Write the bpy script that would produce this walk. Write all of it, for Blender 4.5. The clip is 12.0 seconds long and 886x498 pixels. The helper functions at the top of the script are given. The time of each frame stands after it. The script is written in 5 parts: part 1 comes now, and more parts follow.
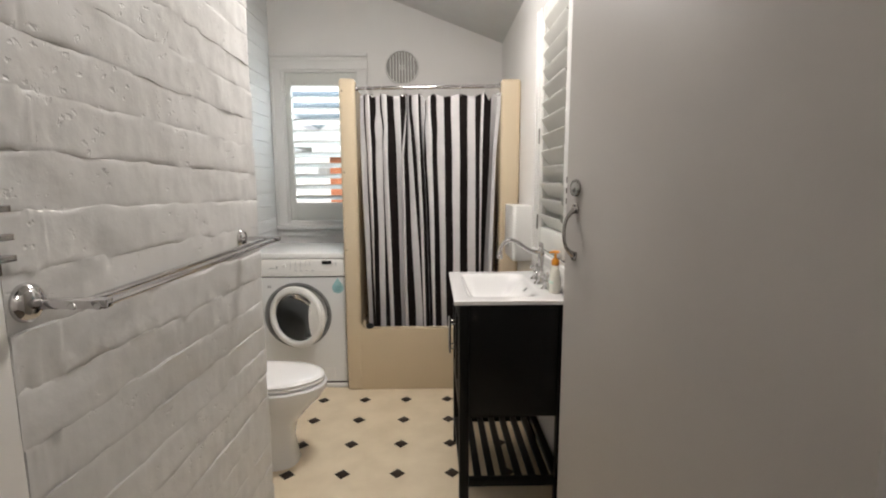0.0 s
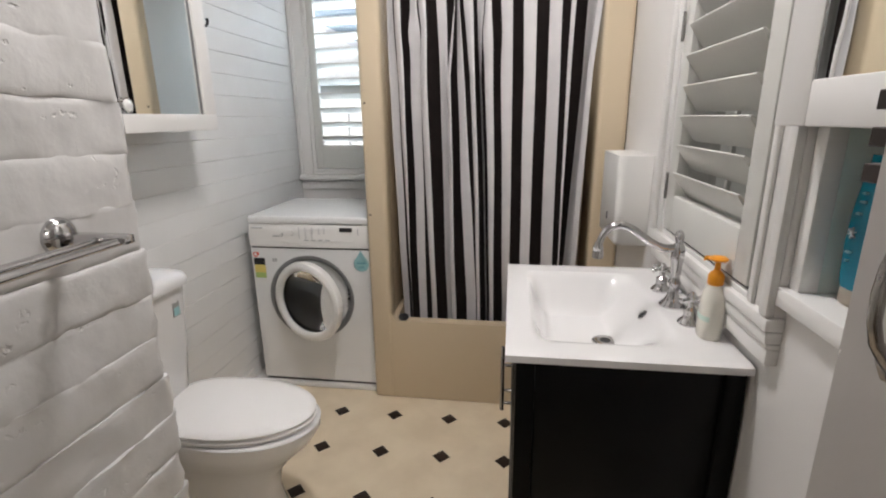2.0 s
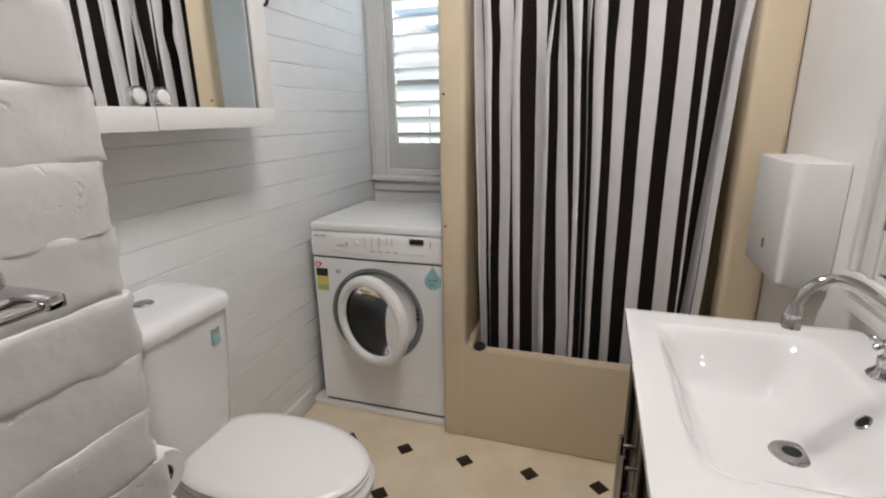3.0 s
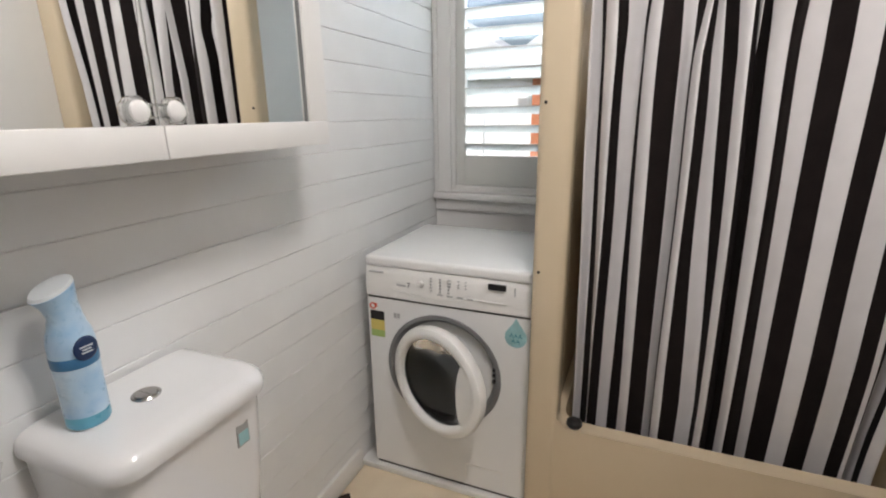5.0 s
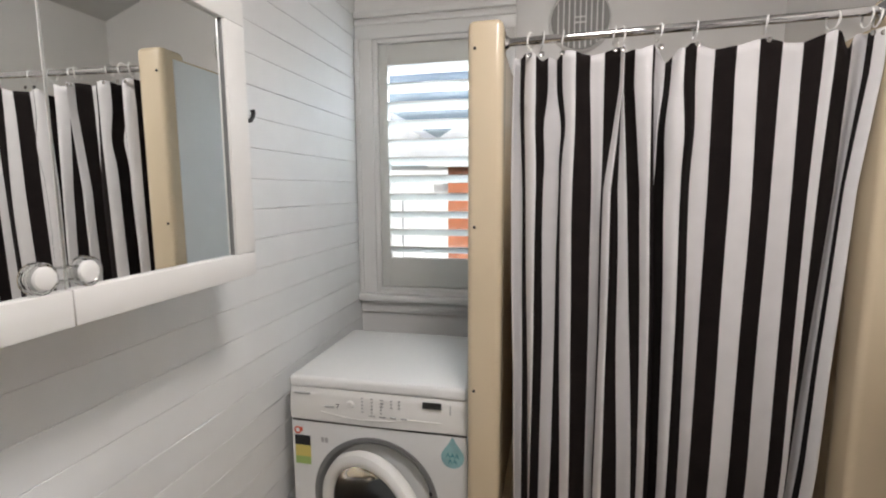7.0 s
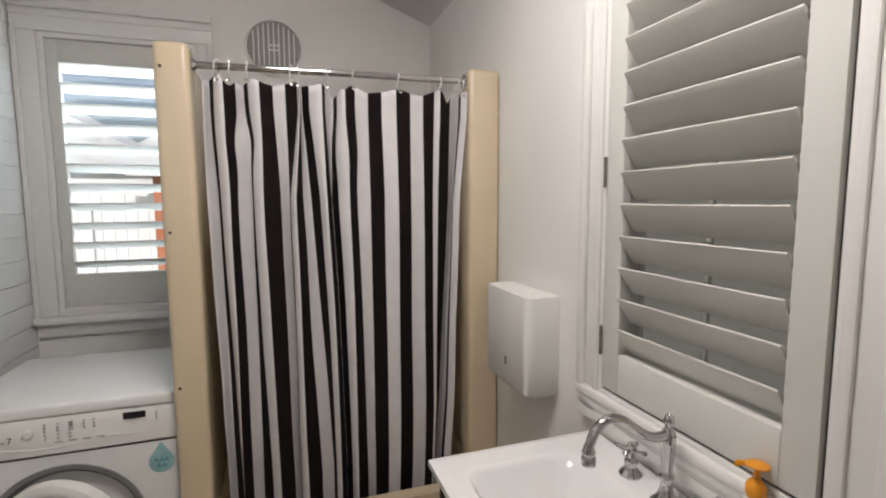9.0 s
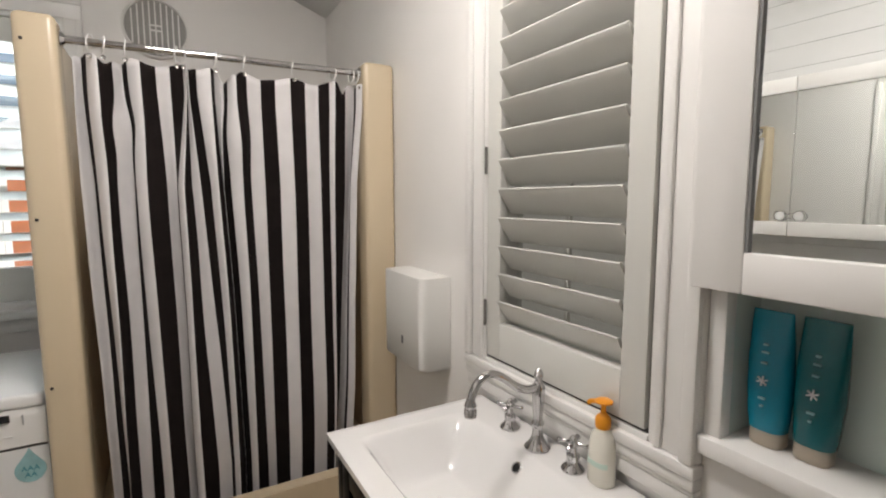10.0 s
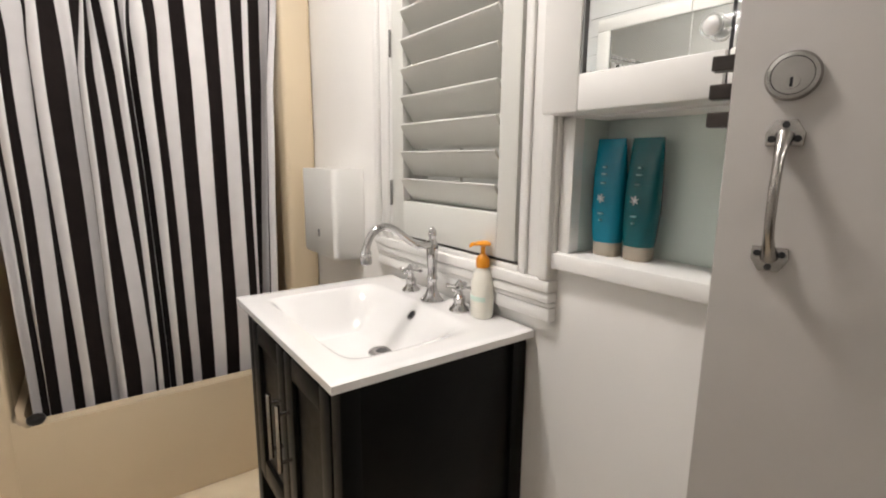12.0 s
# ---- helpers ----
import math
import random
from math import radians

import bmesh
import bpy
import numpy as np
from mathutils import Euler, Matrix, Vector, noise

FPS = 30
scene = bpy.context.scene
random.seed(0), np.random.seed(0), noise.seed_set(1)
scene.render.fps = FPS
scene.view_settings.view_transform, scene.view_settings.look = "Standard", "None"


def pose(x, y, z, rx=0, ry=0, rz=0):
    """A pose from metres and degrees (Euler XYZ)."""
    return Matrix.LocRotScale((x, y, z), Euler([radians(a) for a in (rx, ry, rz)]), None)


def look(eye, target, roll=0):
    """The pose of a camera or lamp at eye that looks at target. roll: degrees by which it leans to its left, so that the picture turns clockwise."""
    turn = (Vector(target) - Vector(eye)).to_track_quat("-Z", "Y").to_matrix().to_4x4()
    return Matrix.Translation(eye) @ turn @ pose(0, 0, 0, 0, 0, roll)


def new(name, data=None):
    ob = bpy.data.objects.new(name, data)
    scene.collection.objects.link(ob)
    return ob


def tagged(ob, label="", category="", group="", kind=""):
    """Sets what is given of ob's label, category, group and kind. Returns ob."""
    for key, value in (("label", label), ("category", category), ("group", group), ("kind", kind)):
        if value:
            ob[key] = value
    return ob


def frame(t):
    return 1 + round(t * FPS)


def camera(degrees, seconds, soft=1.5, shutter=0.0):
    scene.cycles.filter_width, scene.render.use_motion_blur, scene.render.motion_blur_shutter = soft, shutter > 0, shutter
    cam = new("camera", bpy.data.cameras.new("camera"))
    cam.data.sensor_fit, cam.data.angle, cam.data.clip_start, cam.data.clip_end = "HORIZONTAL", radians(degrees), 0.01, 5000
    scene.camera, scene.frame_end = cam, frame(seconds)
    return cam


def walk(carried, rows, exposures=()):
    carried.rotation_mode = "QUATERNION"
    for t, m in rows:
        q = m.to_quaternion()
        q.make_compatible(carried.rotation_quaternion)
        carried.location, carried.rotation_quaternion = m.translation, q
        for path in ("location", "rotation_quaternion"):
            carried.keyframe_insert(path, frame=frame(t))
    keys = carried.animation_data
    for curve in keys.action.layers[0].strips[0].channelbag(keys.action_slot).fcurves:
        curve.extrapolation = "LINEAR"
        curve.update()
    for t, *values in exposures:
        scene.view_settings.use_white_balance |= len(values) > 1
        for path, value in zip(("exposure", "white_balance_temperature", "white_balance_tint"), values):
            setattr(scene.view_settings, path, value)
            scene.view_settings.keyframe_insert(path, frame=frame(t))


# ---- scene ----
cam = camera(85.4, 12.0, soft=2.0)
PATH = [
    (0, (0.171, 0.104, 1.321), (0.211, 2.084, 1.039), -0.2),
    (0.5, (0.205, 0.314, 1.324), (0.167, 2.289, 1.006), -0.3),
    (1, (0.262, 0.556, 1.308), (0.169, 2.524, 0.961), -0.4),
    (1.5, (0.284, 0.783, 1.302), (0.104, 2.725, 0.858), -0.5),
    (2, (0.25, 1.012, 1.312), (-0.024, 2.921, 0.783), -0.7),
    (2.5, (0.207, 1.184, 1.309), (-0.213, 3.065, 0.777), -0.8),
    (3, (0.159, 1.351, 1.306), (-0.422, 3.187, 0.764), -0.9),
    (3.2, (0.158, 1.402, 1.301), (-0.493, 3.214, 0.759), -1.2),
    (5, (-0.106, 1.7, 1.345), (-0.847, 3.477, 0.804), -0.7),
    (5.5, (-0.152, 1.765, 1.391), (-0.895, 3.552, 0.887), -0.5),
    (6, (-0.151, 1.784, 1.43), (-0.886, 3.599, 1.023), -0.4),
    (6.5, (-0.151, 1.769, 1.471), (-0.775, 3.644, 1.163), -0.2),
    (6.7, (-0.155, 1.752, 1.477), (-0.704, 3.656, 1.202), -0.2),
    (8.5, (-0.096, 1.498, 1.471), (0.191, 3.466, 1.26), -0.2),
    (9, (-0.049, 1.445, 1.462), (0.583, 3.332, 1.26), -0.3),
    (9.5, (-0.067, 1.404, 1.447), (0.83, 3.179, 1.241), -0.2),
    (10, (-0.053, 1.359, 1.428), (0.935, 3.085, 1.218), -0.1),
    (10.5, (-0.05, 1.33, 1.39), (1.006, 3.016, 1.18), -0.3),
    (11, (-0.043, 1.301, 1.343), (1.053, 2.958, 1.113), -0.0),
    (11.5, (-0.033, 1.259, 1.277), (1.091, 2.891, 1.006), 0.1),
    (12, (-0.017, 1.197, 1.214), (1.139, 2.79, 0.854), 0.5),
]
EXPOSURES = [(0.0, 1.28, 6480, 10), (0.5, 1.06, 6460, 10), (1.0, 1.05, 6430, 11), (2.0, 1.10, 6260, 12), (3.0, 1.03, 6240, 12), (5.0, 1.20, 6350, 12), (6.5, 1.14, 6350, 12),
             (8.8, 0.86, 6450, 12), (10.5, 1.05, 6560, 11), (11.4, 1.20, 6560, 11), (12.0, 1.50, 6560, 11)]
walk(cam, [(t, look(eye, target, roll)) for t, eye, target, roll in PATH], EXPOSURES)


# ---- world and lights ----
world = bpy.data.worlds.new("sky")
scene.world = world
world.use_nodes = True
sky = world.node_tree.nodes.new("ShaderNodeTexSky")
sky.sky_type = "NISHITA"
sky.sun_disc = False
sky.dust_density, sky.ozone_density = 6.0, 0.6
sky.sun_elevation, sky.sun_rotation = radians(50), radians(200)
world.node_tree.nodes["Background"].inputs["Strength"].default_value = 0.072
world.node_tree.links.new(sky.outputs["Color"], world.node_tree.nodes["Background"].inputs["Color"])
sun_data = bpy.data.lights.new("sun", "SUN")
sun_data.energy, sun_data.angle, sun_data.color = 2.0, radians(0.5), (1.0, 0.95, 0.88)
sun = new("sun", sun_data)
sun.matrix_world = look((-2, -8, 12), (-2, 6, 0))
# daylight that comes down through the window's opening
day_data = bpy.data.lights.new("window_daylight", "AREA")
day_data.shape, day_data.size, day_data.size_y = "RECTANGLE", 0.9, 0.6
day_data.energy, day_data.color = 48.0, (0.76, 0.88, 1.0)
day = new("window_daylight", day_data)
day.matrix_world = look((-0.66, 4.55, 2.55), (-0.72, 3.86, 1.75))
LAMP_POWER = 12.6
# fill light added out of view in the hall, for bricks, door and floor
HALL_FILL_POWER = 7.8
HALL_FILL_AT = (0.80, -0.60, 2.50)
LAMP_AT = (0.06, 2.12, 2.580)


# ---- materials ----
def principled(name):
    m = bpy.data.materials.new(name)
    m.use_nodes = True
    return m, m.node_tree.nodes, m.node_tree.links, m.node_tree.nodes["Principled BSDF"]


def surface(name, colour, rough=0.5, metal=0.0, var=0.06, scale=5.0, bump=0.08, fine=80.0, depth=0.002, coat=0.0, tint=None, random_shift=0.0, spec=0.5, even=False):
    """A painted, cast or metal surface with broad tone changes, fine grain and light relief."""
    m, nodes, links, b = principled(name)
    coord = nodes.new("ShaderNodeTexCoord")
    vec = coord.outputs["Object"]
    if random_shift:
        info = nodes.new("ShaderNodeObjectInfo")
        mul = nodes.new("ShaderNodeMath")
        mul.operation = "MULTIPLY"
        mul.inputs[1].default_value = random_shift
        links.new(info.outputs["Random"], mul.inputs[0])
        add = nodes.new("ShaderNodeVectorMath")
        add.operation = "ADD"
        links.new(vec, add.inputs[0])
        links.new(mul.outputs[0], add.inputs[1])
        vec = add.outputs[0]
    broad = nodes.new("ShaderNodeTexNoise")
    broad.inputs["Scale"].default_value, broad.inputs["Detail"].default_value = scale, 4
    grain = nodes.new("ShaderNodeTexNoise")
    grain.inputs["Scale"].default_value, grain.inputs["Detail"].default_value = fine, 3
    for n in (broad, grain):
        links.new(vec, n.inputs["Vector"])
    ramp = nodes.new("ShaderNodeMapRange")
    ramp.inputs["From Min"].default_value, ramp.inputs["From Max"].default_value = 0.3, 0.7
    links.new(broad.outputs["Fac"], ramp.inputs["Value"])
    mix = nodes.new("ShaderNodeMix")
    mix.data_type = "RGBA"
    dark = tint or tuple(c * (1 - 2 * var) for c in colour)
    mix.inputs["A"].default_value = (*dark, 1)
    mix.inputs["B"].default_value = (*colour, 1)
    links.new(ramp.outputs["Result"], mix.inputs["Factor"])
    links.new(mix.outputs["Result"], b.inputs["Base Color"])
    rr = nodes.new("ShaderNodeMapRange")
    rr.inputs["To Min"].default_value, rr.inputs["To Max"].default_value = max(rough - 0.15 * rough, 0.0), min(rough + 0.2 * rough, 1)
    links.new(grain.outputs["Fac"], rr.inputs["Value"])
    b.inputs["Roughness"].default_value = rough
    if not even:
        links.new(rr.outputs["Result"], b.inputs["Roughness"])
    if bump:
        bn = nodes.new("ShaderNodeBump")
        bn.inputs["Strength"].default_value, bn.inputs["Distance"].default_value = bump, depth
        links.new(grain.outputs["Fac"], bn.inputs["Height"])
        links.new(bn.outputs["Normal"], b.inputs["Normal"])
    b.inputs["Metallic"].default_value = metal
    b.inputs["Specular IOR Level"].default_value = spec
    b.inputs["Coat Weight"].default_value = coat
    return m


def clear(name, colour, rough=0.0, ior=1.45):
    m, nodes, links, b = principled(name)
    b.inputs["Base Color"].default_value = (*colour, 1)
    b.inputs["Transmission Weight"].default_value = 1
    b.inputs["Roughness"].default_value = rough
    b.inputs["IOR"].default_value = ior
    return m


def brick_paint(name):
    """Thick white paint over rough bricks: lumps, pits and brush drags."""
    m, nodes, links, b = principled(name)
    spot = nodes.new("ShaderNodeNewGeometry")
    add = nodes.new("ShaderNodeVectorMath")
    add.operation = "ADD"
    add.inputs[1].default_value = (3.1, 7.7, 1.9)
    links.new(spot.outputs["Position"], add.inputs[0])
    lump = nodes.new("ShaderNodeTexNoise")
    lump.inputs["Scale"].default_value, lump.inputs["Detail"].default_value, lump.inputs["Roughness"].default_value = 17, 4, 0.45
    pit = nodes.new("ShaderNodeTexVoronoi")
    pit.inputs["Scale"].default_value = 38
    tone = nodes.new("ShaderNodeTexNoise")
    tone.inputs["Scale"].default_value = 7
    for n in (lump, tone):
        links.new(add.outputs[0], n.inputs["Vector"])
    rag = nodes.new("ShaderNodeTexNoise")
    rag.inputs["Scale"].default_value, rag.inputs["Detail"].default_value = 55, 3
    links.new(add.outputs[0], rag.inputs["Vector"])
    bend = nodes.new("ShaderNodeVectorMath")
    bend.operation = "MULTIPLY_ADD"
    bend.inputs[1].default_value = (0.045, 0.045, 0.030)
    links.new(rag.outputs["Color"], bend.inputs[0])
    links.new(add.outputs[0], bend.inputs[2])
    squash = nodes.new("ShaderNodeVectorMath")
    squash.operation = "MULTIPLY"
    squash.inputs[1].default_value = (1.0, 0.55, 1.0)
    links.new(bend.outputs[0], squash.inputs[0])
    links.new(squash.outputs[0], pit.inputs["Vector"])
    cut = nodes.new("ShaderNodeMapRange")
    cut.inputs["From Max"].default_value, cut.inputs["To Min"].default_value, cut.inputs["To Max"].default_value = 0.24, -0.8, 0.0
    links.new(pit.outputs["Distance"], cut.inputs["Value"])
    gate = nodes.new("ShaderNodeMapRange")
    gate.inputs["From Min"].default_value, gate.inputs["From Max"].default_value = 0.49, 0.60
    links.new(tone.outputs["Fac"], gate.inputs["Value"])
    pits = nodes.new("ShaderNodeMath")
    pits.operation = "MULTIPLY"
    links.new(cut.outputs["Result"], pits.inputs[0])
    links.new(gate.outputs["Result"], pits.inputs[1])
    total = nodes.new("ShaderNodeMath")
    total.operation = "ADD"
    links.new(lump.outputs["Fac"], total.inputs[0])
    links.new(pits.outputs[0], total.inputs[1])
    bn = nodes.new("ShaderNodeBump")
    bn.inputs["Strength"].default_value, bn.inputs["Distance"].default_value = 0.46, 0.009
    links.new(total.outputs[0], bn.inputs["Height"])
    links.new(bn.outputs["Normal"], b.inputs["Normal"])
    mix = nodes.new("ShaderNodeMix")
    mix.data_type = "RGBA"
    mix.inputs["A"].default_value, mix.inputs["B"].default_value = (0.57, 0.56, 0.545, 1), (0.64, 0.63, 0.615, 1)
    links.new(tone.outputs["Fac"], mix.inputs["Factor"])
    links.new(mix.outputs["Result"], b.inputs["Base Color"])
    b.inputs["Roughness"].default_value = 0.38
    return m


def glow(name, colour, strength):
    m, nodes, links, b = principled(name)
    b.inputs["Emission Color"].default_value = (*colour, 1)
    b.inputs["Emission Strength"].default_value = strength
    return m


M = {
    "wall": surface("wall_paint", (0.84, 0.82, 0.795), 0.45, var=0.02, scale=3, bump=0.12, fine=140),
    "board": surface("board_paint", (0.80, 0.80, 0.79), 0.35, var=0.025, scale=6, bump=0.10, fine=60, random_shift=9),
    "trim": surface("trim_gloss", (0.80, 0.785, 0.76), 0.30, var=0.015, scale=8, bump=0.02, fine=50),
    "shutter": surface("shutter_paint", (0.665, 0.66, 0.62), 0.35, var=0.02, bump=0.05),
    "ceiling": surface("ceiling_paint", (0.72, 0.71, 0.69), 0.6, var=0.03, bump=0.1),
    "brick": brick_paint("painted_brick"),
    "vinyl": surface("vinyl_floor", (0.77, 0.655, 0.485), 0.35, var=0.07, scale=7, bump=0.05, fine=180, tint=(0.68, 0.565, 0.405)),
    "inlay": surface("dark_inlay", (0.030, 0.018, 0.011), 0.5, var=0.15, scale=60, bump=0.05, spec=0.25),
    "hall_floor": surface("dark_boards", (0.09, 0.06, 0.035), 0.4, var=0.2, scale=9),
    "door": surface("door_paint", (0.44, 0.415, 0.39), 0.40, var=0.02, scale=3, bump=0.08, fine=120),
    "acrylic": surface("cream_acrylic", (0.62, 0.51, 0.358), 0.26, var=0.03, scale=4, bump=0.0, even=True, coat=0.3, tint=(0.608, 0.50, 0.35)),
    "panel": surface("pale_panel", (0.76, 0.79, 0.80), 0.3, var=0.02, bump=0.02),
    "ceramic": surface("ceramic", (0.78, 0.77, 0.76), 0.09, var=0.01, bump=0.0, coat=0.5),
    "seat": surface("seat_plastic", (0.84, 0.82, 0.80), 0.16, var=0.01, bump=0.0),
    "enamel": surface("white_enamel", (0.80, 0.80, 0.79), 0.25, var=0.01, bump=0.03, fine=200),
    "console": surface("white_plastic", (0.79, 0.78, 0.75), 0.35, var=0.015, bump=0.02),
    "grey_plastic": surface("grey_plastic", (0.20, 0.20, 0.20), 0.4, var=0.05, bump=0.05),
    # dark colour that stands for the shade inside narrow gaps
    "line": surface("gap_shade", (0.10, 0.095, 0.09), 0.6, var=0.1),
    "ink": surface("grey_print", (0.46, 0.46, 0.46), 0.5, var=0.05),
    "dark": surface("black_plastic", (0.012, 0.012, 0.013), 0.3, var=0.1, bump=0.03),
    "drum": surface("drum_steel", (0.09, 0.09, 0.095), 0.3, 1.0, var=0.1, bump=0.2, fine=220),
    "black_wood": surface("black_lacquer", (0.006, 0.006, 0.0055), 0.36, var=0.2, scale=12, bump=0.03, fine=60, spec=0.13),
    "chrome": surface("chrome", (0.58, 0.57, 0.57), 0.06, 1.0, var=0.03, bump=0.0),
    "nickel": surface("brushed_nickel", (0.42, 0.405, 0.39), 0.22, 1.0, var=0.06, scale=40, bump=0.05, fine=300),
    "steel": surface("old_steel", (0.44, 0.42, 0.40), 0.25, 1.0, var=0.1, scale=40, bump=0.1),
    "bolt": surface("bronzed_bolt", (0.045, 0.035, 0.03), 0.4, 0.3, var=0.15, scale=50),
    "mirror": surface("mirror", (0.86, 0.88, 0.87), 0.0, 1.0, var=0.0, bump=0.0),
    "mint": surface("mint_glass_paint", (0.70, 0.79, 0.745), 0.12, var=0.05, scale=4, bump=0.0, coat=0.6),
    "white_cloth": surface("white_stripe", (0.68, 0.657, 0.655), 0.85, var=0.03, scale=20, bump=0.2, fine=420, depth=0.001, spec=0.2),
    "black_cloth": surface("black_stripe", (0.013, 0.009, 0.0085), 0.85, var=0.15, scale=20, bump=0.2, fine=420, depth=0.001, spec=0.15),
    "vent": surface("vent_grey", (0.34, 0.33, 0.31), 0.5, var=0.06),
    "ring": surface("ring_plastic", (0.80, 0.79, 0.77), 0.3, var=0.02, bump=0.0),
    "teal": surface("teal_plastic", (0.001, 0.20, 0.30), 0.22, var=0.05, bump=0.02),
    "green": surface("deep_green_plastic", (0.001, 0.105, 0.125), 0.22, var=0.05, bump=0.02),
    "cap": surface("beige_cap", (0.40, 0.345, 0.275), 0.3, var=0.05, bump=0.02),
    "orange": surface("orange_plastic", (0.80, 0.31, 0.015), 0.3, var=0.04, bump=0.02),
    "lotion": surface("lotion_bottle", (0.80, 0.77, 0.68), 0.2, var=0.05, scale=12, bump=0.02),
    "label_mint": surface("mint_label", (0.60, 0.74, 0.64), 0.4, var=0.08),
    "can_blue": surface("pale_blue_can", (0.25, 0.47, 0.71), 0.28, var=0.25, scale=14, bump=0.0, tint=(0.62, 0.74, 0.82)),
    "can_sky": surface("turquoise_can", (0.16, 0.50, 0.68), 0.28, var=0.2, scale=12, bump=0.0),
    "can_band": surface("mid_blue_band", (0.05, 0.19, 0.38), 0.3, var=0.1, scale=20, bump=0.0),
    "navy": surface("navy_print", (0.012, 0.035, 0.11), 0.3, var=0.1, bump=0.0),
    "print_white": surface("white_print", (0.66, 0.70, 0.72), 0.4, var=0.02, bump=0.0),
    "print_faint": surface("faint_print", (0.26, 0.52, 0.56), 0.4, var=0.05, bump=0.0),
    "print_red": surface("red_print", (0.70, 0.10, 0.05), 0.4, var=0.05, bump=0.0),
    "print_yellow": surface("yellow_print", (0.70, 0.58, 0.16), 0.4, var=0.05, bump=0.0),
    "print_green": surface("green_print", (0.38, 0.52, 0.16), 0.4, var=0.05, bump=0.0),
    "drop": surface("water_sticker", (0.34, 0.58, 0.60), 0.4, var=0.1, scale=30, bump=0.0),
    "drop_ink": surface("teal_ink", (0.03, 0.24, 0.30), 0.4, var=0.05, bump=0.0),
    "paper": surface("tissue", (0.80, 0.79, 0.76), 0.9, var=0.03, scale=30, bump=0.3, fine=150),
    "core": surface("cardboard", (0.26, 0.18, 0.11), 0.9, var=0.1),
    "glass": clear("window_glass", (0.96, 0.98, 0.97)),
    "clear": clear("clear_plastic", (0.95, 0.95, 0.95), 0.05),
    "smoke": clear("door_bowl_glass", (0.17, 0.18, 0.185), 0.10, 1.2),
    "lamp": glow("lamp_globe", (1.0, 0.95, 0.905), LAMP_POWER / 0.36),
    "hall_lamp": glow("hall_fill_globe", (1.0, 0.95, 0.905), HALL_FILL_POWER / 0.40),
    "fence": surface("white_fence", (0.72, 0.74, 0.76), 0.6, var=0.05),
    "house_brick": surface("orange_brick", (0.42, 0.15, 0.07), 0.8, var=0.15, scale=12),
    "roof": surface("pale_roof", (0.50, 0.53, 0.56), 0.7, var=0.1),
    "grass": surface("lawn", (0.07, 0.10, 0.03), 0.9, var=0.2, scale=3),
    # weak emission that lifts the gaps between the closed blades to grey
    "dim": glow("shutter_gap_glow", (1.0, 0.97, 0.87), 0.045),
}


# ---- mesh tools ----
OFF = {}


def thing(name, at, label, category, group="", kind="", turn=None):
    """An Empty at a thing's base; its parts are built in world metres unless it has a turn of its own."""
    e = new(name)
    e.empty_display_size = 0.05
    if turn is None:
        e.location = at
        OFF[e.name] = Vector(at)
    else:
        e.matrix_world = pose(*at, 0, 0, turn)
        OFF[e.name] = Vector((0, 0, 0))
    return tagged(e, label, category, group, kind)


def finish(name, bm, material, shift, sharp=38):
    bmesh.ops.translate(bm, verts=bm.verts, vec=-shift)
    bm.normal_update()
    lim = radians(sharp)
    for f in bm.faces:
        f.smooth = True
    for e in bm.edges:
        if len(e.link_faces) > 2 or (len(e.link_faces) == 2 and e.calc_face_angle(0) > lim):
            e.smooth = False
    me = bpy.data.meshes.new(name)
    bm.to_mesh(me)
    bm.free()
    for m in material if isinstance(material, (list, tuple)) else (material,):
        me.materials.append(M[m])
    return me


def part(name, bm, material, parent, label=""):
    """Links a bmesh as one mesh object under a thing or under a part."""
    shift = OFF[parent.name]
    ob = new(name, finish(name, bm, material, shift))
    ob.parent = parent
    OFF[ob.name] = shift
    return tagged(ob, label)


def solid(name, bm, material, label="", category="", group="", kind=""):
    """A top-level thing of a single mesh."""
    ob = new(name, finish(name, bm, material, Vector((0, 0, 0))))
    OFF[ob.name] = Vector((0, 0, 0))
    return tagged(ob, label, category, group, kind)


def B():
    return bmesh.new()


def abox(bm, x0, x1, y0, y1, z0, z1, bev=0.0, seg=2):
    m = Matrix.Translation(((x0 + x1) / 2, (y0 + y1) / 2, (z0 + z1) / 2)) @ Matrix.Diagonal((x1 - x0, y1 - y0, z1 - z0, 1))
    vs = bmesh.ops.create_cube(bm, size=1, matrix=m)["verts"]
    if bev:
        es = list({e for v in vs for e in v.link_edges})
        bmesh.ops.bevel(bm, geom=es, offset=bev, segments=seg, affect="EDGES", profile=0.5)
    return bm


def along(p0, p1):
    p0, p1 = Vector(p0), Vector(p1)
    return Matrix.Translation(p0) @ (p1 - p0).to_track_quat("Z", "Y").to_matrix().to_4x4(), (p1 - p0).length


